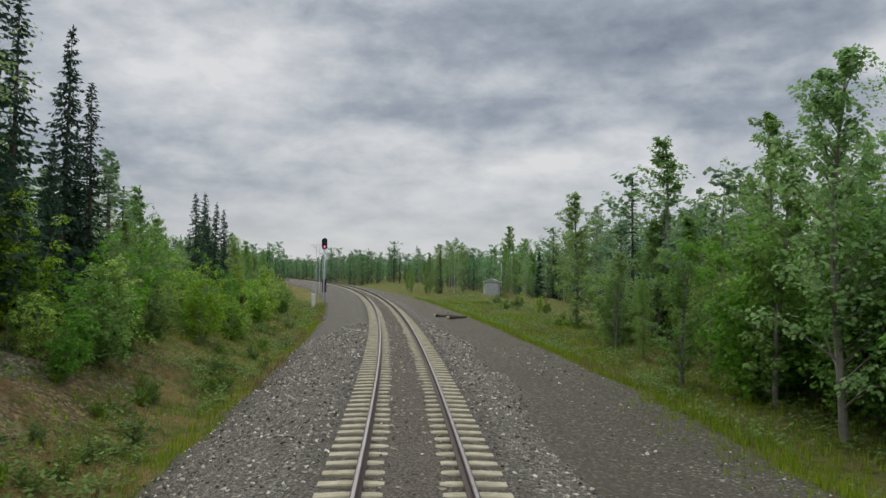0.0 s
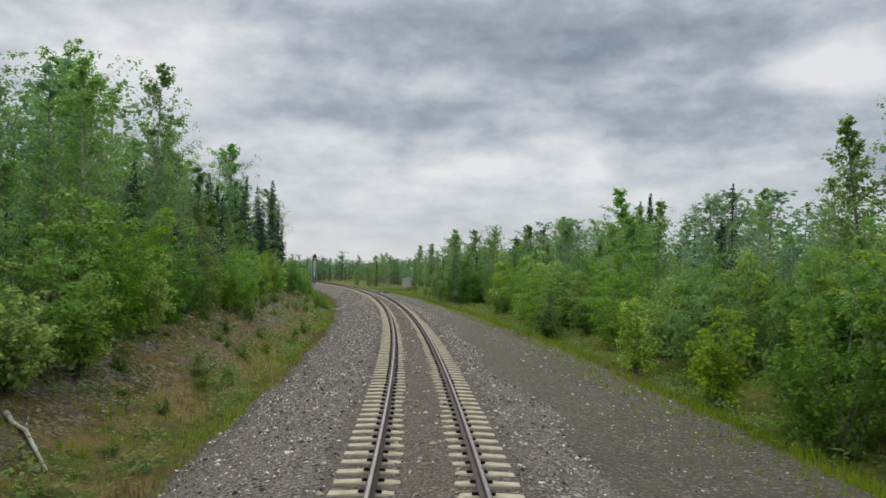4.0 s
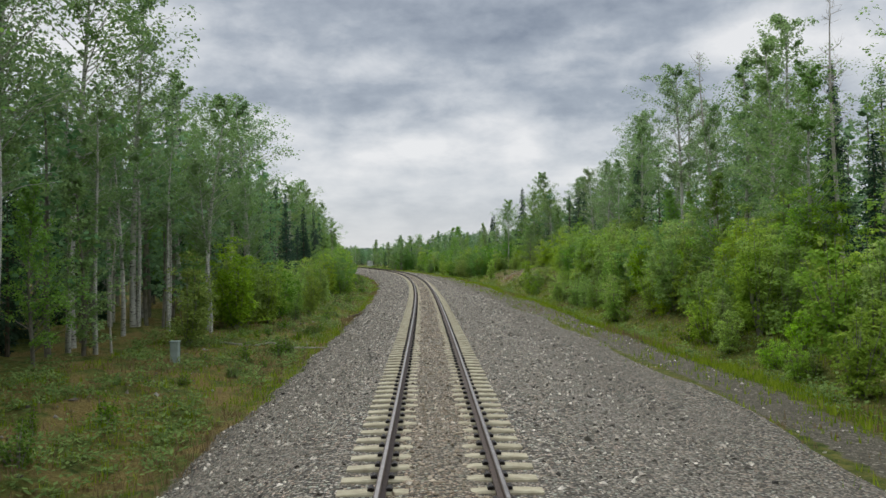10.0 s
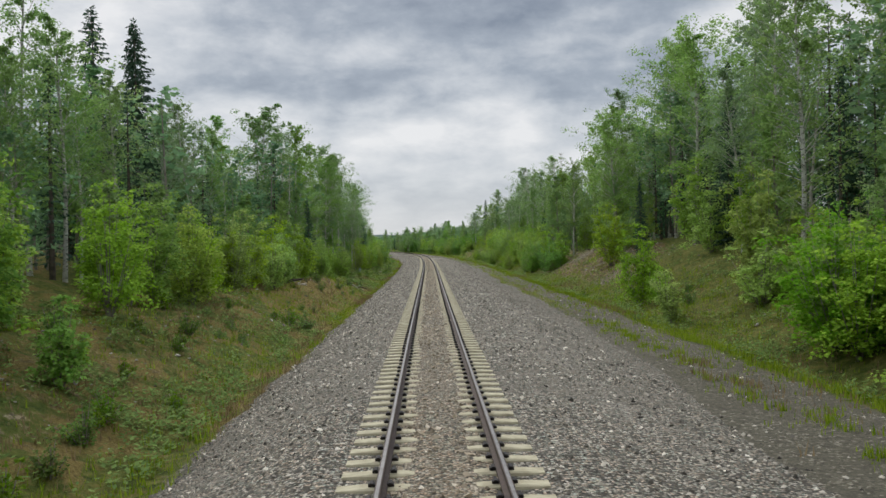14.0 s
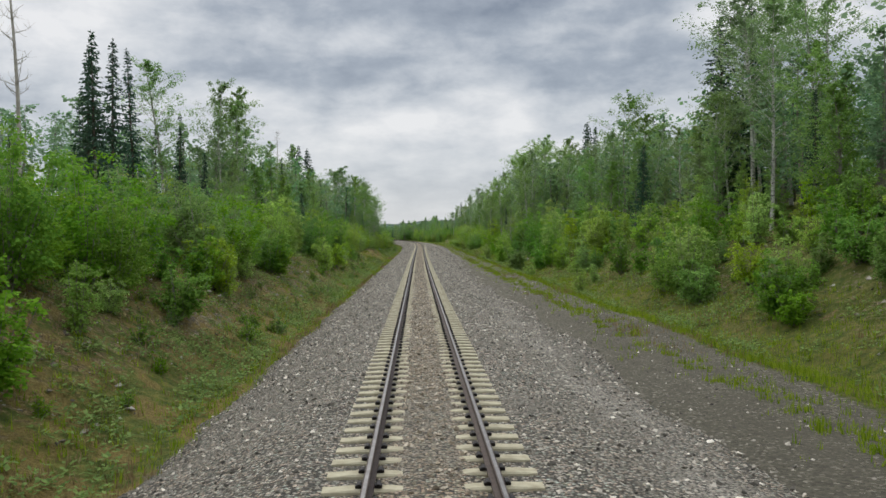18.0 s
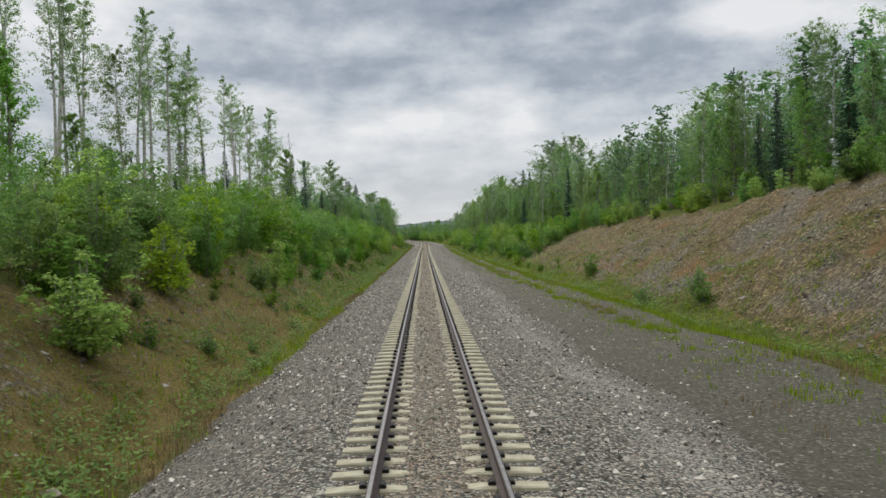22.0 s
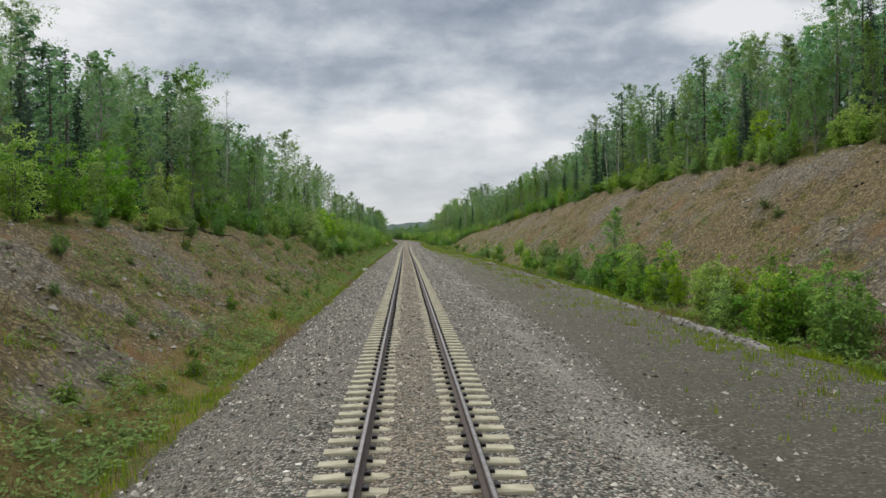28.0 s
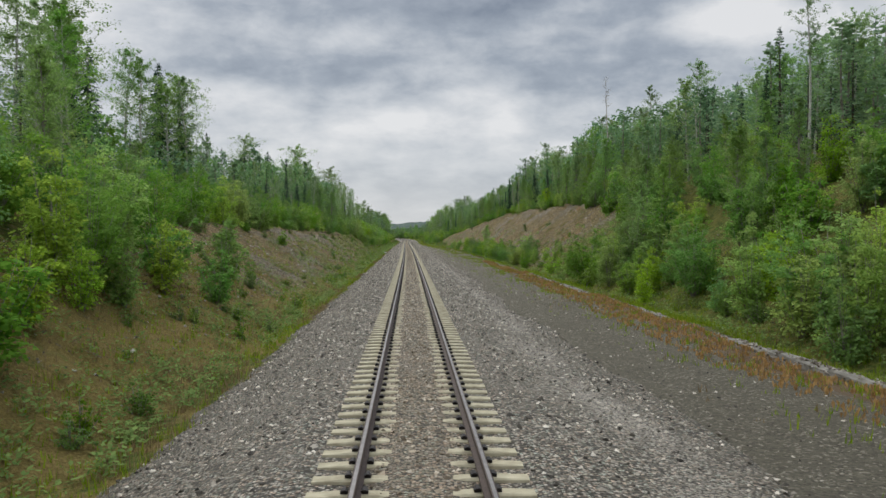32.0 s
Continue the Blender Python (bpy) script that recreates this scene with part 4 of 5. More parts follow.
def build_woods():
    rng = random.Random(41)
    for side in (-1, 1):
        for row, gap in ((0, 4.0), (1, 5.0)):
            u = 14.0 + row * 1.7
            while u < 880:
                uu = u + rng.uniform(-1.4, 1.4)
                d = side * (front(uu, side) + row * 4.0 + rng.uniform(-1.2, 2.2))
                h = height(uu, side) * (rng.uniform(0.5, 0.9) if row == 0 else rng.uniform(0.75, 1.06))
                if side > 0 and 765 < uu < 843:
                    d = max(d, 21.0)
                if 440 < uu < 490 and side < 0 and row == 0:
                    h *= 0.75
                r = rng.random()
                if side > 0 and 34 < uu < 50 and d < 24.5:
                    u += gap
                    continue
                if side < 0 and 195 < uu < 282:
                    u += 2.5
                    h *= 0.9
                if side < 0 and 282 < uu < 392:
                    h *= 0.5
                # thin stand on the left bank, with sky between the stems
                if side > 0 and 545 < uu < 625:
                    u += 1.5
                    r = 0.3 if 0.17 < r < 0.8 else r
                if side < 0 and 500 < uu < 560 and r > 0.17:
                    r = 0.4
                share = 0.38 if 560 < uu < 760 and side < 0 else 0.12
                if r < share:
                    plant("spruce", uu, d, h * 0.95)
                elif r < share + 0.05:
                    plant_bare(uu, d, h * 0.95)
                elif (h < 9.3 and row == 0) or (row == 0 and r > 0.72) or h < 7:
                    plant("poplar", uu, d, min(h, 9.5) * rng.uniform(0.7, 1.0))
                else:
                    plant("birch" if r < 0.45 else "aspen", uu, d, h)
                u += gap


def merge(b, me, m, slot):
    base = len(b.v)
    b.v += [m @ v.co for v in me.vertices]
    b.f += [tuple(base + j for j in p.vertices) for p in me.polygons]
    b.m += [slot] * len(me.polygons)


def build_deep_woods():
    """Far woods behind the front rows, in stands of some twelve trees."""
    mats = [MAT_GREY_BARK, MAT_HAZY_LEAF, MAT_DARK_BARK, MAT_NEEDLE]
    thin = [broadleaf(211 + i, 14, 0.16, 0.21, 30, 15, 0.46, leaf=MAT_HAZY_LEAF, twigs=False) for i in range(3)]
    cone = [spruce(221 + i, 14, 0.1, 0.1, 0.45) for i in range(2)]
    rng = random.Random(77)
    stands = []
    for s in range(5):
        b = Builder()
        for i in range(13):
            k = rng.uniform(0.55, 1.1)
            m = Matrix.LocRotScale((rng.uniform(-5.5, 5.5), rng.uniform(-7, 7), -0.3), Euler((0, 0, rng.uniform(0, 6.28))), (k * 1.05, k * 1.05, k))
            if rng.random() < 0.25:
                t, c = cone[i % 2]
                merge(b, t, m, 2), merge(b, c, m, 3)
            else:
                t, c = thin[i % 3]
                merge(b, t, m, 0), merge(b, c, m, 1)
        stands.append(b.mesh("woodland", mats))
    def stand(u, d, k):
        ob = new("woodland", stands[rng.randrange(5)])
        ob.matrix_basis = Matrix.LocRotScale(on_land(u, d, -0.2), Euler((0, 0, float(heading(u)) + rng.choice((0, math.pi)))), (k ** 0.5,) * 2 + (k,))
        tagged(ob, "stand of birch, aspen and spruce behind the trackside trees", "woodland", kind="stuff")

    for u in range(880, 1340, 23):
        for d in range(60, 230, 24):
            stand(u + rng.uniform(-4, 4), d + rng.uniform(-4, 4), rng.uniform(0.38, 0.6))
    # the forest goes on beyond, seen only as a roof of crowns
    b = Builder()
    for i in range(64):
        k = rng.uniform(0.5, 1.0)
        m = Matrix.LocRotScale((rng.uniform(-30, 30), rng.uniform(-32, 32), -0.5), Euler((0, 0, rng.uniform(0, 6.28))), (k * 1.5, k * 1.5, k))
        trunk, crown = (cone if rng.random() < 0.3 else thin)[i % 2]
        merge(b, trunk, m, 0), merge(b, crown, m, 3 if trunk in (cone[0][0], cone[1][0]) else 1)
    forest = b.mesh("forest", mats)
    for side in (-1, 1):
        for row in range(3):
            for u in range(-60, 900, 64):
                ob = new("forest", forest)
                ob.matrix_basis = Matrix.LocRotScale(on_land(u + rng.uniform(-5, 5), side * (78 + 60 * row), -0.3), Euler((0, 0, rng.choice((0, 1.57, 3.14, 4.71)))), (1, 1, 0.75))
                tagged(ob, "mixed northern forest stretching away from the line", "forest", kind="stuff")
    for side in (-1, 1):
        for row in (-0.45, 0, 1):
            u = 20.0 + row * 3
            while u < 1330:
                d = side * (front(u, side) + 13 + row * 13 + rng.uniform(-1, 1))
                k = height(u, side) / 14 * rng.uniform(0.85, 1.05)
                if u > 930:
                    k = rng.uniform(0.42, 0.7)
                    d = side * (10 + 13 * row + rng.uniform(0, 4))
                if not (side < 0 and (225 if row < 0 else 262) < u < 405) and not (row < 0 and (u > 780 or side > 0 and 540 < u < 625)):
                    stand(u, d, k)
                u += 14.5


def build_bushes():
    rng = random.Random(61)
    tally = {"bush": 0, "willow": 0, "low": 0, "big_bush": 0}

    def grow(u, d, h):
        if d > 0 and 765 < u < 843:
            d, h = max(d, 20.5), h * 0.8
        if 7 < d < 12.3 and 698 < u < 738:
            d, h = d + 5, h * 0.8
        if d < 0 and 525 < u < 600 and h > 1.2:
            if rng.random() < (0.85 if u < 553 else 0.3):
                return
            d = min(d, -12.0 if 573 < u < 597 else -9.0)
        if 0 < d < 17 and (468 < u < 532 or 585 < u < 640) and h > 1.2 and rng.random() < 0.8:
            return
        if 0 < d < 13 and 532 <= u <= 585:
            if rng.random() < 0.2:
                return
            d = max(d + 1.5, 11.8)
        kind = "bush" if rng.random() < (0.75 if u > 690 else 0.3 if u > 440 else 0.5) else "willow"
        if d > 0 and 728 < u < 795 and d < 16:
            d += 3.0
        if h < 1.2:
            kind = "low"
        elif h > 3.2:
            kind = "big_bush"
        if tally[kind] < 300:
            tally[kind] += 1
            plant(kind, u, d, h)
        else:
            if rng.random() < 0.54:
                thicket.append((u, d, h * 1.08, kind))

    thicket = []
    # close thickets at the foot of the wood: stretch, offsets, heights, number
    for u0, u1, d0, d1, h0, h1, count in ((522, 590, 12.2, 16.0, 2.4, 4.4, 60), (524, 600, 10.2, 12.4, 0.8, 2.4, 44), (640, 716, 10.8, 15.0, 2.2, 4.6, 74), (716, 740, 13.5, 16.0, 2.2, 4.0, 14), (335, 402, 12.0, 19.5, 1.4, 3.2, 46), (610, 645, 15, 19, 2.0, 3.4, 26), (560, 610, -13.5, -9.5, 2.2, 4.2, 34), (300, 400, -13, -10, 1.4, 2.6, 26), (655, 725, -13.5, -10.5, 2.0, 3.6, 40), (466, 528, -14.0, -10.6, 1.6, 3.4, 44), (744, 812, -12.5, -8.0, 1.4, 3.4, 60), (732, 775, -8.0, -5.7, 0.5, 1.0, 26), (770, 815, 10.5, 14.5, 0.6, 1.4, 20)):
        for i in range(count):
            h = rng.uniform(h0, h1)
            thicket.append((rng.uniform(u0, u1), rng.uniform(d0, d1), h, "big_bush" if h > 3.2 else "bush" if h > 1.2 else "low"))
    for i in range(46):
        u = rng.uniform(104, 176)
        grow(u, rng.uniform(11.6, 13.6), rng.uniform(1.3, 2.4) * (1.1 if u < 150 else 0.8))
    for i in range(24):
        grow(rng.uniform(28, 106), rng.uniform(11.8, 17), rng.uniform(0.8, 1.7))
    for i in range(48):
        u = rng.uniform(24, 66)
        grow(u, rng.uniform(12.6, 21), rng.uniform(1.6, 3.8))
    for i in range(15):
        plant("big_bush", rng.uniform(42, 72), rng.uniform(12.8, 19.5), rng.uniform(1.7, 3.4))
    for i in range(9):
        plant("poplar", rng.uniform(40, 72), rng.uniform(16.5, 21.5), rng.uniform(4.5, 6.5))
    for u, d, h in ((79.3, -12.1, 1.5), (52.7, -11.7, 2.2), (57, -14.5, 1.6)):
        plant("bush", u, d, h)
    # bare poles at the edge of the dark wood
    for i in range(16):
        plant("tall_birch", rng.uniform(530, 557), -rng.uniform(12.5, 20), rng.uniform(9, 13.5))
    for i in range(9):
        plant("spruce", rng.uniform(532, 560), -rng.uniform(17, 25), rng.uniform(7, 11))
    for i in range(6):
        plant("big_bush", rng.uniform(435, 446), rng.uniform(11.2, 13.5), rng.uniform(2.8, 4.0))
    for i in range(34):
        grow(rng.uniform(336, 400), rng.uniform(11.6, 19), rng.uniform(1.4, 3.4))
    for i in range(9):
        plant("big_bush", rng.uniform(738, 750), rng.uniform(9.8, 13), rng.uniform(4.2, 6.0))
        plant("big_bush", rng.uniform(604, 620), -rng.uniform(8.8, 11), rng.uniform(4.0, 5.2))
    for i in range(9):
        plant("big_bush", rng.uniform(503, 516), rng.uniform(11.0, 13.5), rng.uniform(2.4, 3.4))
    for i in range(44):
        grow(rng.uniform(398, 452), rng.uniform(11.8, 17), rng.uniform(2.2, 4.4))
    for i in range(110):
        u = rng.uniform(112, 390)
        grow(u, float(np.interp(u, KNOTS, RIGHT_CREST)) + rng.uniform(-0.9, 1.4), rng.uniform(1.3, 2.5))
    for i in range(20):
        grow(rng.uniform(556, 602), -rng.uniform(9.0, 11.5), rng.uniform(2.6, 3.6))
        grow(rng.uniform(546, 592), rng.uniform(11.6, 15), rng.uniform(2.6, 4.4))
    for i in range(26):
        grow(rng.uniform(596, 665), -rng.uniform(8.6, 11.5), rng.uniform(2.4, 3.8))
    for i in range(16):
        grow(rng.uniform(734, 770), rng.uniform(10.0, 13.5), rng.uniform(3.0, 4.6))
    for i in range(70):
        u = rng.uniform(60, 480)
        grow(u, -rng.uniform(6.8, 9.5), rng.uniform(0.35, 0.8))
    u = 12.0
    while u < 800:
        # left bank
        crest = float(np.interp(u, KNOTS, LEFT_CREST))
        big = np.interp(u, [0, 40, 60, 130, 200, 290, 300, 420, 500, 560, 680, 690, 760], [3.6, 3.2, 1.5, 1.6, 2.4, 3.4, 4.2, 4.0, 3.4, 3.8, 3.8, 2.8, 3.2])
        grow(u + rng.uniform(-1, 1), -(crest + rng.uniform(-1.0, 2.0)), big * rng.uniform(0.7, 1.25))
        if 190 < u < 440 or u < 45:
            grow(u + rng.uniform(-2, 2), -rng.uniform(8.8, 11), rng.uniform(1.6, 3.2))
            grow(u + rng.uniform(-2, 2), -rng.uniform(10.5, 14), rng.uniform(3.2, 4.8))
        grow(u + rng.uniform(-2, 2), -(float(front(u, -1)) - rng.uniform(0, 2.0)), max(big, 3.4) * rng.uniform(0.85, 1.3))
        for i in range(6):
            if rng.random() < 0.65:
                at, off = u + rng.uniform(-2, 2), rng.uniform(6.4, crest)
                if not 56 < at < 165 or off < 8.2 or rng.random() < 0.3:
                    grow(at, -off, rng.uniform(0.35, 1.0))
        # right bank
        be = float(np.interp(u, KNOTS, BENCH))
        fr = float(front(u, 1))
        tall = np.interp(u, [0, 230, 260, 330, 420, 440, 690, 700, 760], [2.2, 2.4, 1.4, 1.8, 2.6, 3.6, 3.4, 4.0, 3.5])
        for i in range(2 if 85 < u < 180 else 1):
          if rng.random() < np.interp(u, [0, 230, 250, 320, 420, 440, 800], [0.85, 0.7, 0.3, 0.4, 0.6, 0.7, 0.95]):
              grow(u + rng.uniform(-1, 1), rng.uniform(be + 1.2, be + 4.0), tall * rng.uniform(0.5, 1.15))
        if u < 110 or u > 330:
            grow(u + rng.uniform(-2, 2), fr - rng.uniform(0.5, 4.0), max(2.6, tall) * rng.uniform(0.8, 1.3))
            grow(u + rng.uniform(-2, 2), fr - rng.uniform(-1.0, 1.0), max(3.0, tall) * rng.uniform(0.9, 1.4))
        else:
            grow(u + rng.uniform(-2, 2), fr - rng.uniform(-1.5, 0.8), rng.uniform(1.8, 3.4))
        if rng.random() < 0.5:
            grow(u + rng.uniform(-2, 2), rng.uniform(be + 0.6, fr), rng.uniform(0.4, 0.9))
        u += 3.4
    # the rest of the thicket, too tangled to tell apart
    whole = []
    for stem, leaf in BUSHES + WILLOWS + LOW_BUSHES + BIG_BUSHES:
        b = Builder()
        merge(b, stem, Matrix(), 0), merge(b, leaf, Matrix(), 1)
        whole.append(b.mesh("undergrowth", [MAT_GREY_BARK, leaf.materials[0]]))
    for i, (u, d, h, kind) in enumerate(thicket):
        full = KINDS[kind][1]
        fresh = 440 < u < 640
        ob = new("undergrowth", whole[6 + i % 2 if kind == "low" else (9 if fresh else 8 + i % 3) if kind == "big_bush" else 3 + i % 3 if fresh else i % 6])
        ob.matrix_basis = Matrix.LocRotScale(on_land(u, d, -0.1), Euler((0, 0, i * 1.7)), (h / full * 1.1, h / full * 1.1, h / full))
        tagged(ob, "tangled green undergrowth between the trees", "undergrowth", kind="stuff")


def build_grass():
    """Grass, dry stalks and small weeds on the verges and banks."""
    rng = np.random.default_rng(23)
    n = 150000
    u = rng.uniform(8, 830, n)
    be = np.interp(u, KNOTS, BENCH)
    left = rng.random(n) < 0.5
    reach = rng.random(n) ** 1.5
    d = np.where(left, -(4.7 + 8.0 * reach), be + 0.1 + 6.0 * reach)
    keep = rng.random(n) > bare_share(u, d) * 0.75
    u, d = u[keep], d[keep]
    # sparse weeds on the gritty bench
    m = 9000
    u = np.concatenate([u, rng.uniform(8, 745, m)])
    bb = np.interp(u[-m:], KNOTS, BENCH)
    d = np.concatenate([d, 5.4 + (bb - 5.4) * rng.random(m) ** 0.5])
    # tufts in a ragged line along the bench, and single ones towards its edge
    for count, u0, u1, lo, hi, each in ((420, 260, 455, 2.1, 1.2, 9), (520, 8, 260, 2.6, 0.2, 5)):
        tu = rng.uniform(u0, u1, count)
        td = np.interp(tu, KNOTS, BENCH) - rng.uniform(hi, lo, count)
        u = np.concatenate([u, (tu[:, None] + rng.normal(0, 0.13, (count, each))).ravel()])
        d = np.concatenate([d, (td[:, None] + rng.normal(0, 0.10, (count, each))).ravel()])
        m += count * each
    n = len(u)
    x, y, z = spot(u, d, ground_level(u, d) - 0.03)
    dry = (np.sin(u * 0.23 + d * 0.6) * np.sin(u * 0.071 - d) + rng.normal(0, 0.45, n)) > np.where(d < 0, 0.12, 0.75)
    tall = rng.uniform(0.10, 0.34, n) * np.where(np.arange(n) >= n - m, 0.8, 1.0)
    for name, pick, mat, label in (("grass", ~dry, MAT_GRASS, "fresh green grass on the verges"), ("dry_grass", dry, MAT_DRY, "dry tawny grass on the banks")):
        k = np.nonzero(pick)[0]
        blades = 4
        w = rng.uniform(0, 6.283, (len(k), blades))
        lean = rng.uniform(0.05, 0.5, (len(k), blades)) * tall[k][:, None]
        off = rng.normal(0, 0.07, (len(k), blades, 2))
        bx, by = x[k][:, None] + off[..., 0], y[k][:, None] + off[..., 1]
        half = 0.012 + 0.010 * rng.random((len(k), blades))
        ax, ay = -np.sin(w) * half, np.cos(w) * half
        zz = np.broadcast_to(z[k][:, None], bx.shape)
        hh = tall[k][:, None] * rng.uniform(0.6, 1.2, bx.shape)
        v = np.stack([np.stack([bx - ax, by - ay, zz], -1), np.stack([bx + ax, by + ay, zz], -1), np.stack([bx + np.cos(w) * lean, by + np.sin(w) * lean, zz + hh], -1)], 2).reshape(-1, 3)
        f = np.arange(len(v)).reshape(-1, 3)
        tagged(new(name, mesh_from(name, v.tolist(), f.tolist(), [mat])), label, "grass", kind="stuff")
    # broad-leaved weeds
    n = 104000
    u = rng.uniform(8, 830, n)
    be = np.interp(u, KNOTS, BENCH)
    d = np.where(rng.random(n) < 0.6, -(5.6 + 8.0 * rng.random(n)), be + 0.3 + 8.0 * rng.random(n))
    clump = np.sin(u * 0.55 + 2 * np.sin(d)) * np.sin(u * 0.19 + d * 0.8) + rng.normal(0, 0.3, n) + 0.4 * ((d < -5.4) & (d > -8.2) & (u < 450))
    keep = (clump > 0.05) & (rng.random(n) > bare_share(u, d) * 0.65) & ~((u > 462) & (u < 500) & (d < 0) & (rng.random(n) < 0.7))
    u, d = u[keep], d[keep]
    n = len(u)
    x, y, z = spot(u, d, ground_level(u, d))
    leaves = 13
    w = rng.uniform(0, 6.283, (n, leaves))
    s = rng.uniform(0.035, 0.095, (n, leaves))
    up = rng.uniform(0.02, 0.42, (n, leaves)) * rng.uniform(0.4, 1.1, (n, 1))
    spread = rng.uniform(0.02, 0.26, (n, leaves))
    tip = rng.uniform(-0.06, 0.09, (n, leaves))
    cx, cy, cz = (a[:, None] for a in (x, y, z))
    dx, dy = np.cos(w), np.sin(w)
    cx, cy = cx + dx * spread + rng.normal(0, 0.05, s.shape), cy + dy * spread + rng.normal(0, 0.05, s.shape)
    p = [(cx, cy, cz + up), (cx + dx * s - dy * s * 0.55, cy + dy * s + dx * s * 0.55, cz + up + tip * 0.6),
         (cx + dx * s * 2, cy + dy * s * 2, cz + up + tip), (cx + dx * s + dy * s * 0.55, cy + dy * s - dx * s * 0.55, cz + up + tip * 0.4)]
    v = np.stack([np.stack(q, -1) for q in p], 2).reshape(-1, 3)
    f = np.arange(len(v)).reshape(-1, 4)
    tagged(new("weeds", mesh_from("weeds", v.tolist(), f.tolist(), [MAT_WEED])), "clumps of low broad-leaved weeds on the banks", "weeds", kind="stuff")


def stone_field(name, u, d, level, size, rng, mat, label):
    n = len(u)
    x, y, z = spot(u, d, level)
    base = np.array([(1, 0, 0), (-1, 0, 0), (0, 1, 0), (0, -1, 0), (0, 0, 1), (0, 0, -1)], float)
    tri = np.array([(0, 2, 4), (2, 1, 4), (1, 3, 4), (3, 0, 4), (2, 0, 5), (1, 2, 5), (3, 1, 5), (0, 3, 5)])
    pts = (base[None] + rng.normal(0, 0.28, (n, 6, 3))) * size[:, None, None] * np.array([1.2, 1.2, 0.8])
    w = rng.uniform(0, 6.3, n)
    c, s = np.cos(w)[:, None], np.sin(w)[:, None]
    px, py = pts[:, :, 0] * c - pts[:, :, 1] * s, pts[:, :, 0] * s + pts[:, :, 1] * c
    v = np.stack([px + x[:, None], py + y[:, None], pts[:, :, 2] + z[:, None]], -1).reshape(-1, 3)
    f = (tri[None] + 6 * np.arange(n)[:, None, None]).reshape(-1, 3)
    tagged(new(name, mesh_from(name, v.tolist(), f.tolist(), [mat])), label, "stones", kind="stuff")


def build_bench_stones():
    rng = np.random.default_rng(47)
    n = 15000
    u = rng.uniform(4, 760, n)
    be = np.interp(u, KNOTS, BENCH)
    d = 4.2 + (be - 4.2) * rng.random(n) ** 1.3
    stone_field("bench_stones", u, d, ground_level(u, d) + 0.004, rng.uniform(0.012, 0.032, n) * (1 + rng.random(n) ** 9), rng, MAT_STONE, "small pale stones scattered over the gritty bench")


def build_bank_stones():
    rng = np.random.default_rng(31)
    n = 150000
    u = rng.uniform(10, 740, n)
    d = np.where(rng.random(n) < 0.45, -rng.uniform(6, 16, n), rng.uniform(11, 26, n))
    keep = rng.random(n) < bare_share(u, d) * 0.9
    u, d = u[keep], d[keep]
    size = rng.uniform(0.014, 0.05, len(u)) * (1 + 2.2 * rng.random(len(u)) ** 8)
    stone_field("bank_stones", u, d, ground_level(u, d), size, rng, MAT_RUBBLE, "broken stones strewn over the bare cut slopes")


def build_sorrel():
    """Rust-brown weeds standing along the concrete edge."""
    rng = np.random.default_rng(12)
    n = 2600
    u = rng.uniform(4, 110, n)
    d = 10.3 - 2.6 * rng.random(n) ** 1.6 * np.interp(u, [0, 60, 110], [1.0, 0.7, 0.25])
    x, y, z = spot(u, d, ground_level(u, d))
    k = 5
    w, h = rng.uniform(0, 6.283, (n, k)), rng.uniform(0.04, 0.17, (n, k))
    bx, by = x[:, None] + rng.normal(0, 0.05, (n, k)), y[:, None] + rng.normal(0, 0.05, (n, k))
    zz = np.broadcast_to(z[:, None], bx.shape)
    ax, ay = -np.sin(w) * 0.028, np.cos(w) * 0.028
    lx, ly = np.cos(w) * h * 0.35, np.sin(w) * h * 0.35
    v = np.stack([np.stack(q, -1) for q in ((bx, by, zz - 0.02), (bx + lx * 0.5 + ax, by + ly * 0.5 + ay, zz + h * 0.6), (bx + lx, by + ly, zz + h), (bx + lx * 0.5 - ax, by + ly * 0.5 - ay, zz + h * 0.6))], 2).reshape(-1, 3)
    f = np.arange(len(v)).reshape(-1, 4)
    tagged(new("rusty_weeds", mesh_from("rusty_weeds", v.tolist(), f.tolist(), [MAT_SORREL])), "rust-brown dying weeds along the concrete edge", "weeds", kind="stuff")


build_sorrel()
build_woods()
build_deep_woods()
build_bushes()
build_stones()
build_grass()
build_bank_stones()
build_bench_stones()

# ---- trackside things ----
MAT_BLACK = plain_material("black_signal_paint", (0.010, 0.010, 0.011), (0.022, 0.022, 0.024), 0.5, 0.0, 8.0)
MAT_ALU = plain_material("galvanised_steel", (0.34, 0.35, 0.36), (0.48, 0.49, 0.50), 0.45, 0.8, 5.0)
MAT_PALE = plain_material("pale_grey_paint", (0.42, 0.43, 0.43), (0.58, 0.59, 0.58), 0.6, 0.0, 3.0)
MAT_WHITE = plain_material("white_paint", (0.66, 0.66, 0.64), (0.80, 0.80, 0.78), 0.6, 0.0, 4.0)
MAT_POST = plain_material("faded_green_grey_plastic", (0.24, 0.30, 0.27), (0.34, 0.40, 0.36), 0.7, 0.0, 6.0)
MAT_ROCK = plain_material("tan_rock", (0.20, 0.16, 0.11), (0.42, 0.35, 0.26), 0.95, 0.0, 4.0, 0.8)
MAT_LOG = bark_material("fallen_birch_bark", (0.36, 0.32, 0.26), (0.62, 0.58, 0.50), (0.10, 0.08, 0.06))
MAT_OLD_WOOD = bark_material("old_dark_wood", (0.05, 0.04, 0.03), (0.12, 0.095, 0.075))
MAT_CUT = plain_material("fresh_cut_wood", (0.55, 0.45, 0.30), (0.70, 0.60, 0.42), 0.8, 0.0, 20.0)


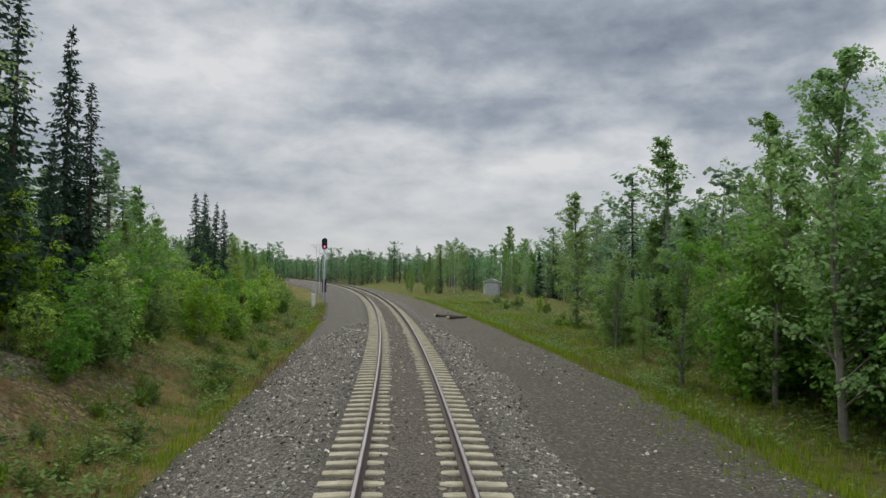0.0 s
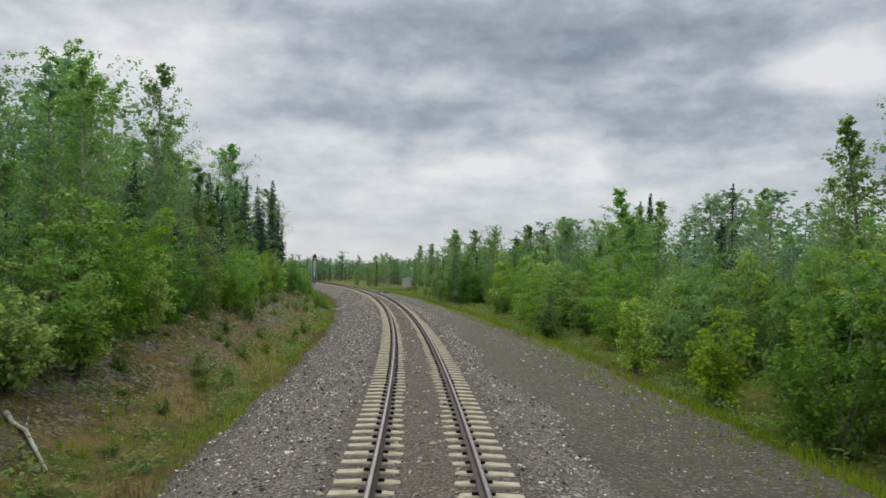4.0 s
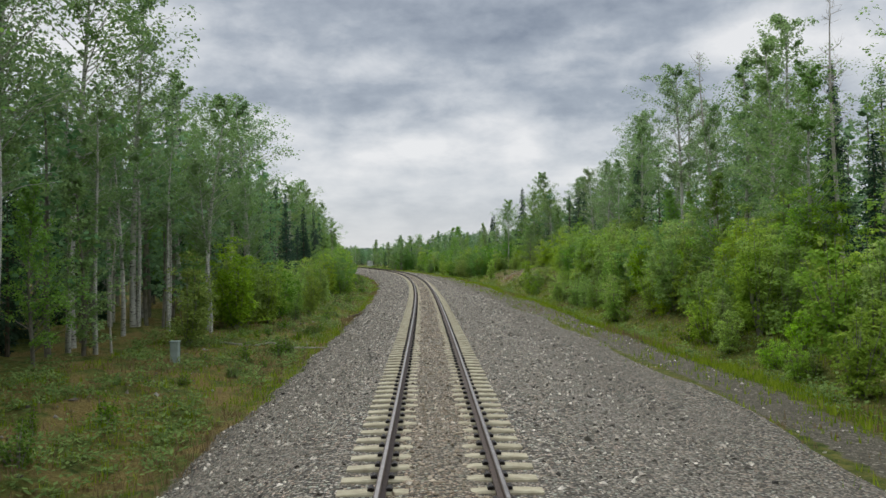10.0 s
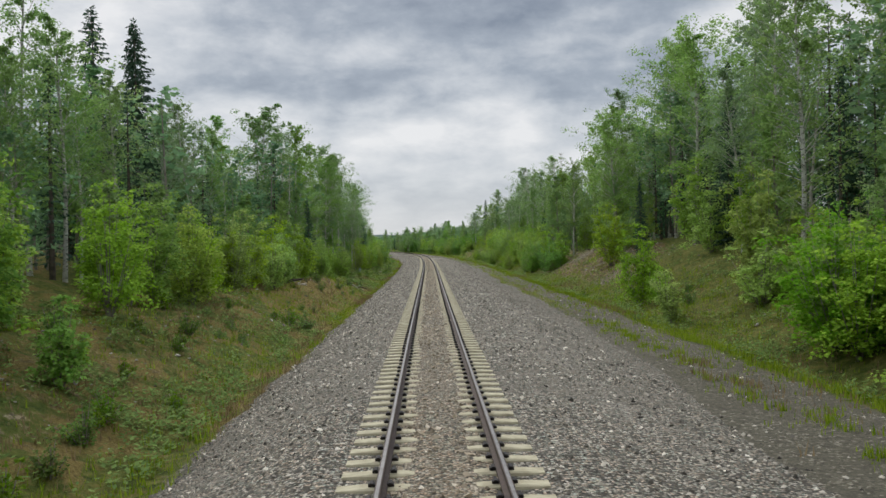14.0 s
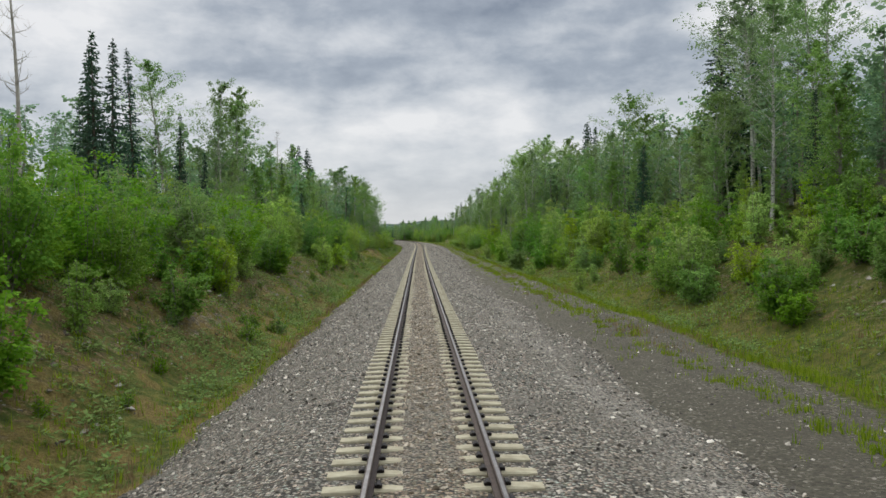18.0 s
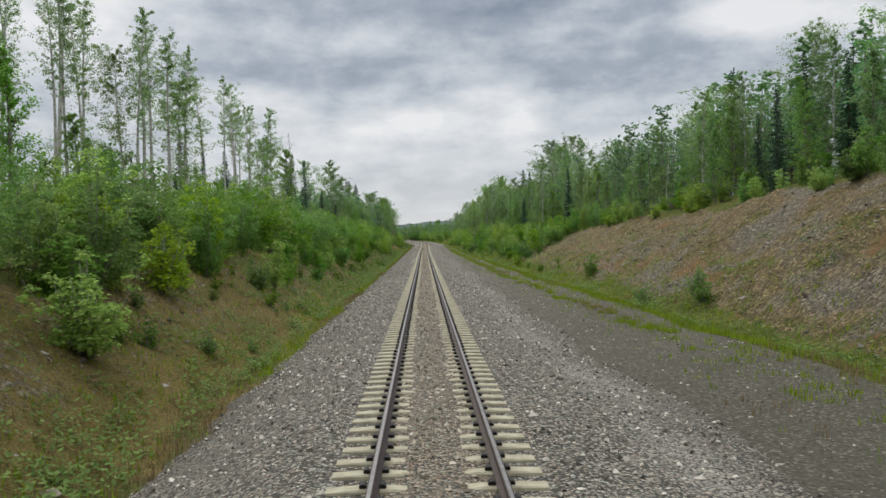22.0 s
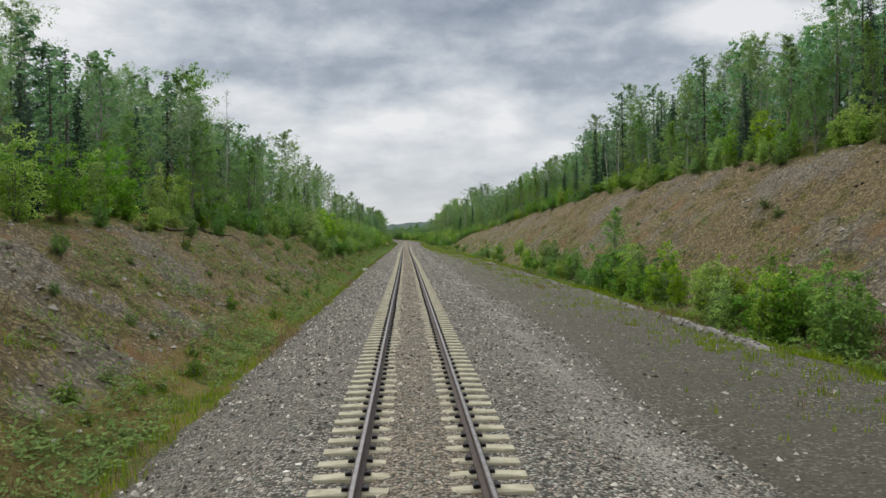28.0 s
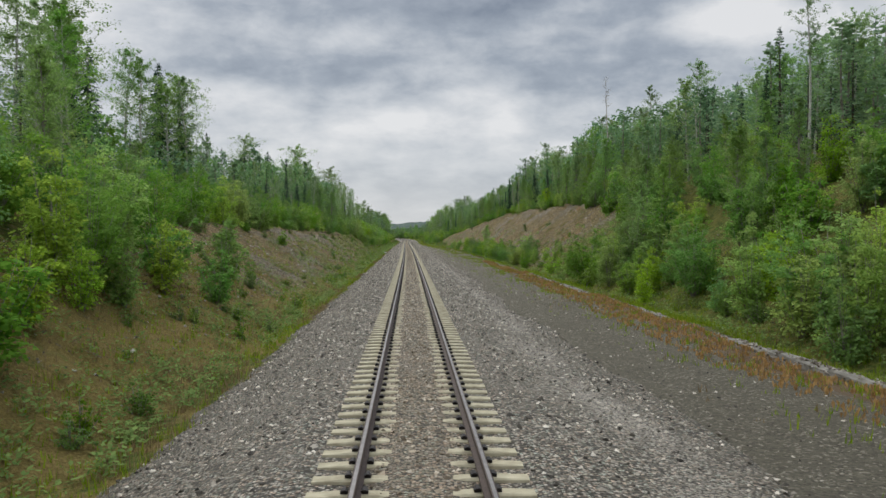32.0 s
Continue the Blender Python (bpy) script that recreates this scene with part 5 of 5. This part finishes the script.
def red_lamp():
    m, nt, b = material("lit_red_lens", 0.3, 0.5)
    b.inputs["Base Color"].default_value = (0.5, 0.02, 0.05, 1)
    b.inputs["Emission Color"].default_value = (1.0, 0.10, 0.22, 1)
    b.inputs["Emission Strength"].default_value = 3.0
    return m


def tube_mesh(name, mat, *tubes):
    b = Builder()
    for pts, radii, sides in tubes:
        b.tube(pts, radii, sides)
    return b.mesh(name, [mat], True)


def build_signal(u, d):
    root = tagged(new("railway_signal"), "tall signal mast with a black oval head showing red", "signal")
    g = float(ground_level(u, d))
    root.matrix_basis = Matrix.Translation(on_land(u, d)) @ Matrix.Rotation(float(heading(u)), 4, "Z")
    top = 5.8 - g
    part("mast", tube_mesh("mast", MAT_ALU, ([(0, 0, -0.3), (0, 0, top + 0.5)], [0.075, 0.065], 10)), root, "galvanised round mast")
    bm = bmesh.new()
    ring = [(0.33 * math.cos(a), 0.33 * math.sin(a) + (0.36 if math.sin(a) > 0 else -0.36)) for a in (2 * math.pi * i / 24 for i in range(24))]
    f = bm.faces.new([bm.verts.new((x, -0.06, z + top)) for x, z in ring])
    r = bmesh.ops.extrude_face_region(bm, geom=[f])
    bmesh.ops.translate(bm, vec=(0, 0.05, 0), verts=[v for v in r["geom"] if isinstance(v, bmesh.types.BMVert)])
    bmesh.ops.recalc_face_normals(bm, faces=bm.faces)
    me = bpy.data.meshes.new("head_plate")
    bm.to_mesh(me)
    bm.free()
    me.materials.append(MAT_BLACK)
    head = part("head_plate", me, root, "black oval backing plate")
    part("lamp_housing", boxes_mesh("lamp_housing", [((0, 0.12, top), (0.34, 0.26, 1.0), 0)], [MAT_BLACK]), head)
    for k, z in enumerate((0.32, 0.0, -0.32)):
        hood = tube_mesh("hood", MAT_BLACK, ([(0, -0.06, top + z), (0, -0.30, top + z + 0.02)], [0.13, 0.12], 12))
        part("hood", hood, head)
    lens = tube_mesh("lens", red_lamp(), ([(0, -0.075, top - 0.32), (0, -0.32, top - 0.32)], [0.10, 0.085], 12))
    part("lens", lens, head, "glowing red lens")
    rungs = [([(-0.2, 0.28, z), (0.2, 0.28, z)], [0.014, 0.014], 5) for z in np.arange(0.4, top, 0.32)]
    part("ladder", tube_mesh("ladder", MAT_ALU, ([(-0.2, 0.28, 0), (-0.2, 0.28, top)], [0.02, 0.02], 5), ([(0.2, 0.28, 0), (0.2, 0.28, top)], [0.02, 0.02], 5), *rungs), root, "steel ladder up the back of the mast")
    part("equipment_box", boxes_mesh("equipment_box", [((0.05, 0.25, 2.4), (0.5, 0.35, 1.5), 0), ((0.05, 0.25, 3.17), (0.56, 0.41, 0.05), 0)], [MAT_BLACK]), root)
    # the frame behind, with its arm
    frame_tubes = [([(x, 1.6, -0.2), (x, 1.6, top - 0.3)], [0.035, 0.03], 6) for x in (-0.95, -0.55)]
    frame_tubes += [([(-0.95, 1.6, z), (-0.55, 1.6, z + 0.4)], [0.015, 0.015], 4) for z in np.arange(0.3, top - 0.7, 0.55)]
    frame_tubes += [([(-1.6, 1.6, top - 0.1), (-0.3, 1.6, top - 0.1)], [0.025, 0.025], 5), ([(-1.6, 1.6, top - 0.1), (-0.95, 1.6, top - 0.5)], [0.018, 0.018], 5)]
    mast = tagged(new("lattice_post", tube_mesh("lattice_post", MAT_ALU, *frame_tubes)), "thin steel lattice post with a side arm", "post")
    mast.matrix_basis = root.matrix_basis


def build_cabinet(u, d, w, h, dep, name, label, mat, turn=0.0):
    root = tagged(new(name), label, "cabinet")
    root.matrix_basis = Matrix.Translation(on_land(u, d, -0.05)) @ Matrix.Rotation(float(heading(u)) + turn, 4, "Z")
    part("body", boxes_mesh("body", [((0, 0, h * 0.47), (w, dep, h * 0.94), 0)], [mat]), root)
    part("lid", boxes_mesh("lid", [((0, 0, h * 0.97), (w * 1.08, dep * 1.1, h * 0.06), 0)], [mat]), root)
    return root


def build_shed(u, d):
    root = tagged(new("equipment_shed"), "small pale grey metal equipment shed with a gabled roof", "shed")
    root.matrix_basis = Matrix.Translation(on_land(u, d, -0.1)) @ Matrix.Rotation(float(heading(u)) - 0.25, 4, "Z")
    h = 1.75 - float(ground_level(u, d)) - 0.25
    part("wall", boxes_mesh("wall", [((0, 0, h / 2), (2.2, 2.6, h), 0)], [MAT_PALE]), root)
    batten = boxes_mesh("batten", [((0, -1.31, h / 2), (0.03, 0.03, h * 0.96), 0)], [MAT_PALE])
    for x in np.arange(-1.0, 1.1, 0.25):
        part("batten", batten, root).location.x = x
    bm = bmesh.new()
    for y in (-1.42, 1.42):
        for x, z in ((-1.25, h - 0.02), (0, h + 0.42), (1.25, h - 0.02), (1.25, h + 0.05), (0, h + 0.5), (-1.25, h + 0.05)):
            bm.verts.new((x, y, z))
    vs = list(bm.verts)
    for i in range(6):
        bm.faces.new((vs[i], vs[(i + 1) % 6], vs[6 + (i + 1) % 6], vs[6 + i]))
    bm.faces.new(vs[:6]), bm.faces.new(vs[6:])
    bmesh.ops.recalc_face_normals(bm, faces=bm.faces)
    me = bpy.data.meshes.new("roof")
    bm.to_mesh(me)
    bm.free()
    me.materials.append(MAT_WHITE)
    part("roof", me, root, "white gabled sheet roof")
    gv = [(-1.1, y, h) for y in (-1.3, 1.3)] + [(1.1, y, h) for y in (-1.3, 1.3)] + [(0, y, h + 0.4) for y in (-1.3, 1.3)]
    part("gable", mesh_from("gable", gv, [(0, 2, 4), (1, 5, 3), (0, 4, 5, 1), (2, 3, 5, 4)], [MAT_PALE]), root)
    door = part("door", boxes_mesh("door", [((-0.45, -1.34, h * 0.45), (0.8, 0.05, h * 0.82), 0)], [MAT_PALE]), root, "pale grey door with a white notice")
    part("notice", boxes_mesh("notice", [((-0.98, -1.33, 0.85), (0.18, 0.04, 0.28), 0)], [MAT_WHITE]), door)


def build_lamp(u, d, top):
    root = tagged(new("lamp_post"), "slim grey lamp post with a white globe", "lamp post")
    root.matrix_basis = Matrix.Translation(on_land(u, d, -0.1))
    h = top - float(ground_level(u, d))
    part("pole", tube_mesh("pole", MAT_ALU, ([(0, 0, 0), (0, 0, h)], [0.05, 0.04], 8), ([(0, 0, h), (-0.35, 0, h + 0.15)], [0.03, 0.025], 6)), root)
    bm = bmesh.new()
    bmesh.ops.create_icosphere(bm, subdivisions=2, radius=0.17, matrix=Matrix.Translation((-0.42, 0, h + 0.08)) @ Matrix.Diagonal((1, 1, 1.15, 1)))
    me = bpy.data.meshes.new("globe")
    bm.to_mesh(me)
    bm.free()
    me.materials.append(MAT_WHITE)
    part("globe", me, root, "white lamp globe")


def build_log(u, d, length, r, turn, mat, label, lift=0.05, broken=True):
    """A fallen trunk: bent, tapered, with stubs of limbs."""
    rng = random.Random(int(u * 7))
    b = Builder()
    n = 7
    pts = []
    for i in range(n):
        s = (i / (n - 1) - 0.5) * length
        uu, dd = u + s * math.sin(turn), d + s * math.cos(turn)
        pts.append(on_land(uu, dd, lift + r * 0.6) + Vector((0, 0, rng.uniform(-0.02, 0.05))))
    b.tube(pts, [r * (1.1 - 0.5 * i / (n - 1)) for i in range(n)], 8)
    if broken:
        for i in range(4):
            p = pts[rng.randrange(1, n - 1)]
            b.tube([p, p + rand_dir(rng, 0.6) * rng.uniform(0.15, 0.5)], [r * 0.35, r * 0.12], 5)
    b.f.append(tuple(range(7, -1, -1)))
    b.m.append(1)
    ob = new("fallen_log", b.mesh("fallen_log", [mat, MAT_CUT], True))
    return tagged(ob, label, "log")


def build_rock(u, d, s, label="weathered tan rock lying at the edge of the ballast", mat=None):
    rng = random.Random(int(u * 3 + d * 11))
    bm = bmesh.new()
    bmesh.ops.create_icosphere(bm, subdivisions=2, radius=s)
    for v in bm.verts:
        k = 1 + 0.35 * noise.noise(v.co / s * 1.3 + Vector((u, d, 0)))
        v.co = Vector((v.co.x * 1.3 * k, v.co.y * k, v.co.z * 0.65 * k))
    me = bpy.data.meshes.new("rock")
    bm.to_mesh(me)
    bm.free()
    me.materials.append(mat or MAT_ROCK)
    ob = new("rock", me)
    ob.matrix_basis = Matrix.Translation(on_land(u, d, s * 0.25)) @ Matrix.Rotation(rng.uniform(0, 6.28), 4, "Z")
    return tagged(ob, label, "rock")


def build_kerb():
    """A low rough kerb, its face broken and half buried in stones."""
    us = np.arange(-20, 198, 0.5)
    v, f = [], []
    sec = ((-0.22, -0.25), (-0.17, 0.02), (-0.11, 0.07), (0.09, 0.075), (0.15, 0.03), (0.2, -0.35))
    rng = random.Random(9)
    for i, u in enumerate(us):
        wob, dz = 0.10 * math.sin(u * 0.11) + 0.03 * math.sin(u * 0.9), 0.03 * math.sin(u * 0.37) + 0.02 * math.sin(u * 1.7) - 0.02
        for x, z in sec:
            v.append(spot(u, 10.55 + x + wob + rng.gauss(0, 0.015), -0.78 + z + dz + rng.gauss(0, 0.014)))
        if i:
            a = (i - 1) * 6
            f += [(a + j, a + j + 1, a + j + 7, a + j + 6) for j in range(5)]
    tagged(new("kerb", mesh_from("kerb", v, f, [MAT_KERB])), "low rough stony kerb along the gritty bench", "kerb", kind="structure")
    rng = np.random.default_rng(53)
    n = 5200
    u = rng.uniform(2, 198, n)
    d = 10.55 + 0.10 * np.sin(u * 0.11) + rng.normal(0, 0.2, n)
    lift = np.where(np.abs(d - 10.55 - 0.10 * np.sin(u * 0.11)) < 0.15, -0.72, -0.80) + 0.03 * np.sin(u * 0.37)
    stone_field("kerb_stones", u, d, lift, rng.uniform(0.02, 0.05, n) * (1 + rng.random(n) ** 6), rng, MAT_RUBBLE, "broken stones along the rough kerb")


def build_block(u, d):
    block = new("concrete_block", boxes_mesh("concrete_block", [((0, 0, 0.13), (0.62, 0.4, 0.30), 0)], [MAT_WHITE]))
    block.matrix_basis = Matrix.Translation(on_land(u, d, 0.0)) @ Euler((0.1, -0.06, 0.15)).to_matrix().to_4x4()
    tagged(block, "pale concrete block half sunk at the ballast edge", "block")


def build_board(u, d):
    board = new("board", boxes_mesh("board", [((0, 0, 0.02), (0.62, 0.12, 0.035), 0)], [MAT_LOG]))
    board.matrix_basis = Matrix.Translation([float(c) for c in spot(u, d, float(ballast_level(u, d)) + 0.02)]) @ Euler((0.0, 0.12, 0.5)).to_matrix().to_4x4()
    tagged(board, "short pale weathered board lying on the ballast", "board")


build_kerb()
build_signal(822, -5.2)
build_cabinet(819, -6.35, 0.45, 1.7, 0.4, "relay_cabinet", "narrow white relay cabinet beside the signal", MAT_WHITE)
build_shed(836, 18.2)
build_lamp(838, 20.0, 4.2)
build_cabinet(542, -10.3, 0.34, 0.95, 0.3, "marker_post", "squat faded green-grey marker post in the grass", MAT_POST)
build_log(728, -4.5, 2.2, 0.09, 0.5, MAT_LOG, "short pale peeled log lying on the ballast edge", 0.12)
build_log(735, -8.2, 1.6, 0.05, -0.6, MAT_LOG, "thin pale branch lying on the mossy bank")
build_log(655, -8.4, 3.2, 0.06, -0.9, MAT_LOG, "pale barkless pole lying down the bank")
build_log(570, -5.1, 2.0, 0.08, 0.9, MAT_OLD_WOOD, "dark rotting timber at the ballast edge")
build_log(548.5, -7.6, 5.4, 0.05, -0.18, MAT_DEAD, "long thin fallen birch stem in the moss")
build_log(521, -14.0, 7.0, 0.10, 0.2, MAT_LOG, "fallen birch trunk lying among bushes")
build_log(515, -10.5, 3.0, 0.08, -0.3, MAT_OLD_WOOD, "old broken stem on the mossy ground")
build_log(502, -7.0, 2.2, 0.07, 0.6, MAT_OLD_WOOD, "grey tangle of dead wood by the ballast")
build_log(501, -7.4, 1.6, 0.06, -0.5, MAT_LOG, "bleached branch on a heap of dead wood")
build_log(480, -10.6, 2.4, 0.12, 0.2, MAT_OLD_WOOD, "dark sawn log with a pale cut end")
build_log(478, -9.3, 0.8, 0.10, 0.4, MAT_LOG, "short sawn log with a pale cut end")
build_log(246, -8.6, 2.2, 0.06, 0.7, MAT_LOG, "pale stick lying on the grassy bank")
build_log(245, -5.6, 2.4, 0.09, 1.0, MAT_LOG, "weathered pale log at the foot of the bank")
build_log(246.5, -4.9, 0.8, 0.04, 0.5, MAT_LOG, "short broken stick on the edge of the ballast")
build_log(340, -15.0, 3.0, 0.07, 0.1, MAT_LOG, "pale fallen stem on the bank")
build_log(330, -7.5, 2.6, 0.05, 0.9, MAT_LOG, "thin grey stick at the foot of the bank")
build_log(150, -15.2, 5.0, 0.08, 0.9, MAT_OLD_WOOD, "dark fallen trunk along the top of the bank")
build_log(158, -14.6, 3.5, 0.06, 0.4, MAT_OLD_WOOD, "dead branch at the top of the bank")
build_log(782, 5.2, 2.6, 0.12, 0.9, MAT_OLD_WOOD, "discarded dark sleeper beside the track")
build_log(784, 4.6, 1.8, 0.10, 0.3, MAT_OLD_WOOD, "broken piece of a dark old sleeper")
build_rock(234, -5.6, 0.24)
build_rock(248, -6.5, 0.16)
build_rock(554, 6.0, 0.13, "small white stone on the gritty path", MAT_WHITE)
build_rock(588, 5.3, 0.11, "dark lump of turf on the gravel bench", MAT_OLD_WOOD)
build_block(199, -5.3)
build_board(477.2, -2.5)
build_rock(197.3, 10.4, 0.26, "pale boulder at the end of the stony kerb")
for u, d, s in ((86, -9.5, 0.16), (90, -11.5, 0.2), (84, -8.2, 0.14), (93, -12.4, 0.17), (118, 19, 0.2), (70, 16.5, 0.3), (68, 17.2, 0.22)):
    build_rock(u, d, s, "grey stone half sunk in the bare bank")
for u, d, h in ((498, -13.5, 11), (503, -15, 13), (438, -19, 15), (372, -22, 17), (352, -23, 16), (330, -22, 14), (190, -21, 15), (183, -24, 16), (560, 18, 14.5), (552, 22, 16), (105, 25, 16)):
    plant_bare(u, d, h)
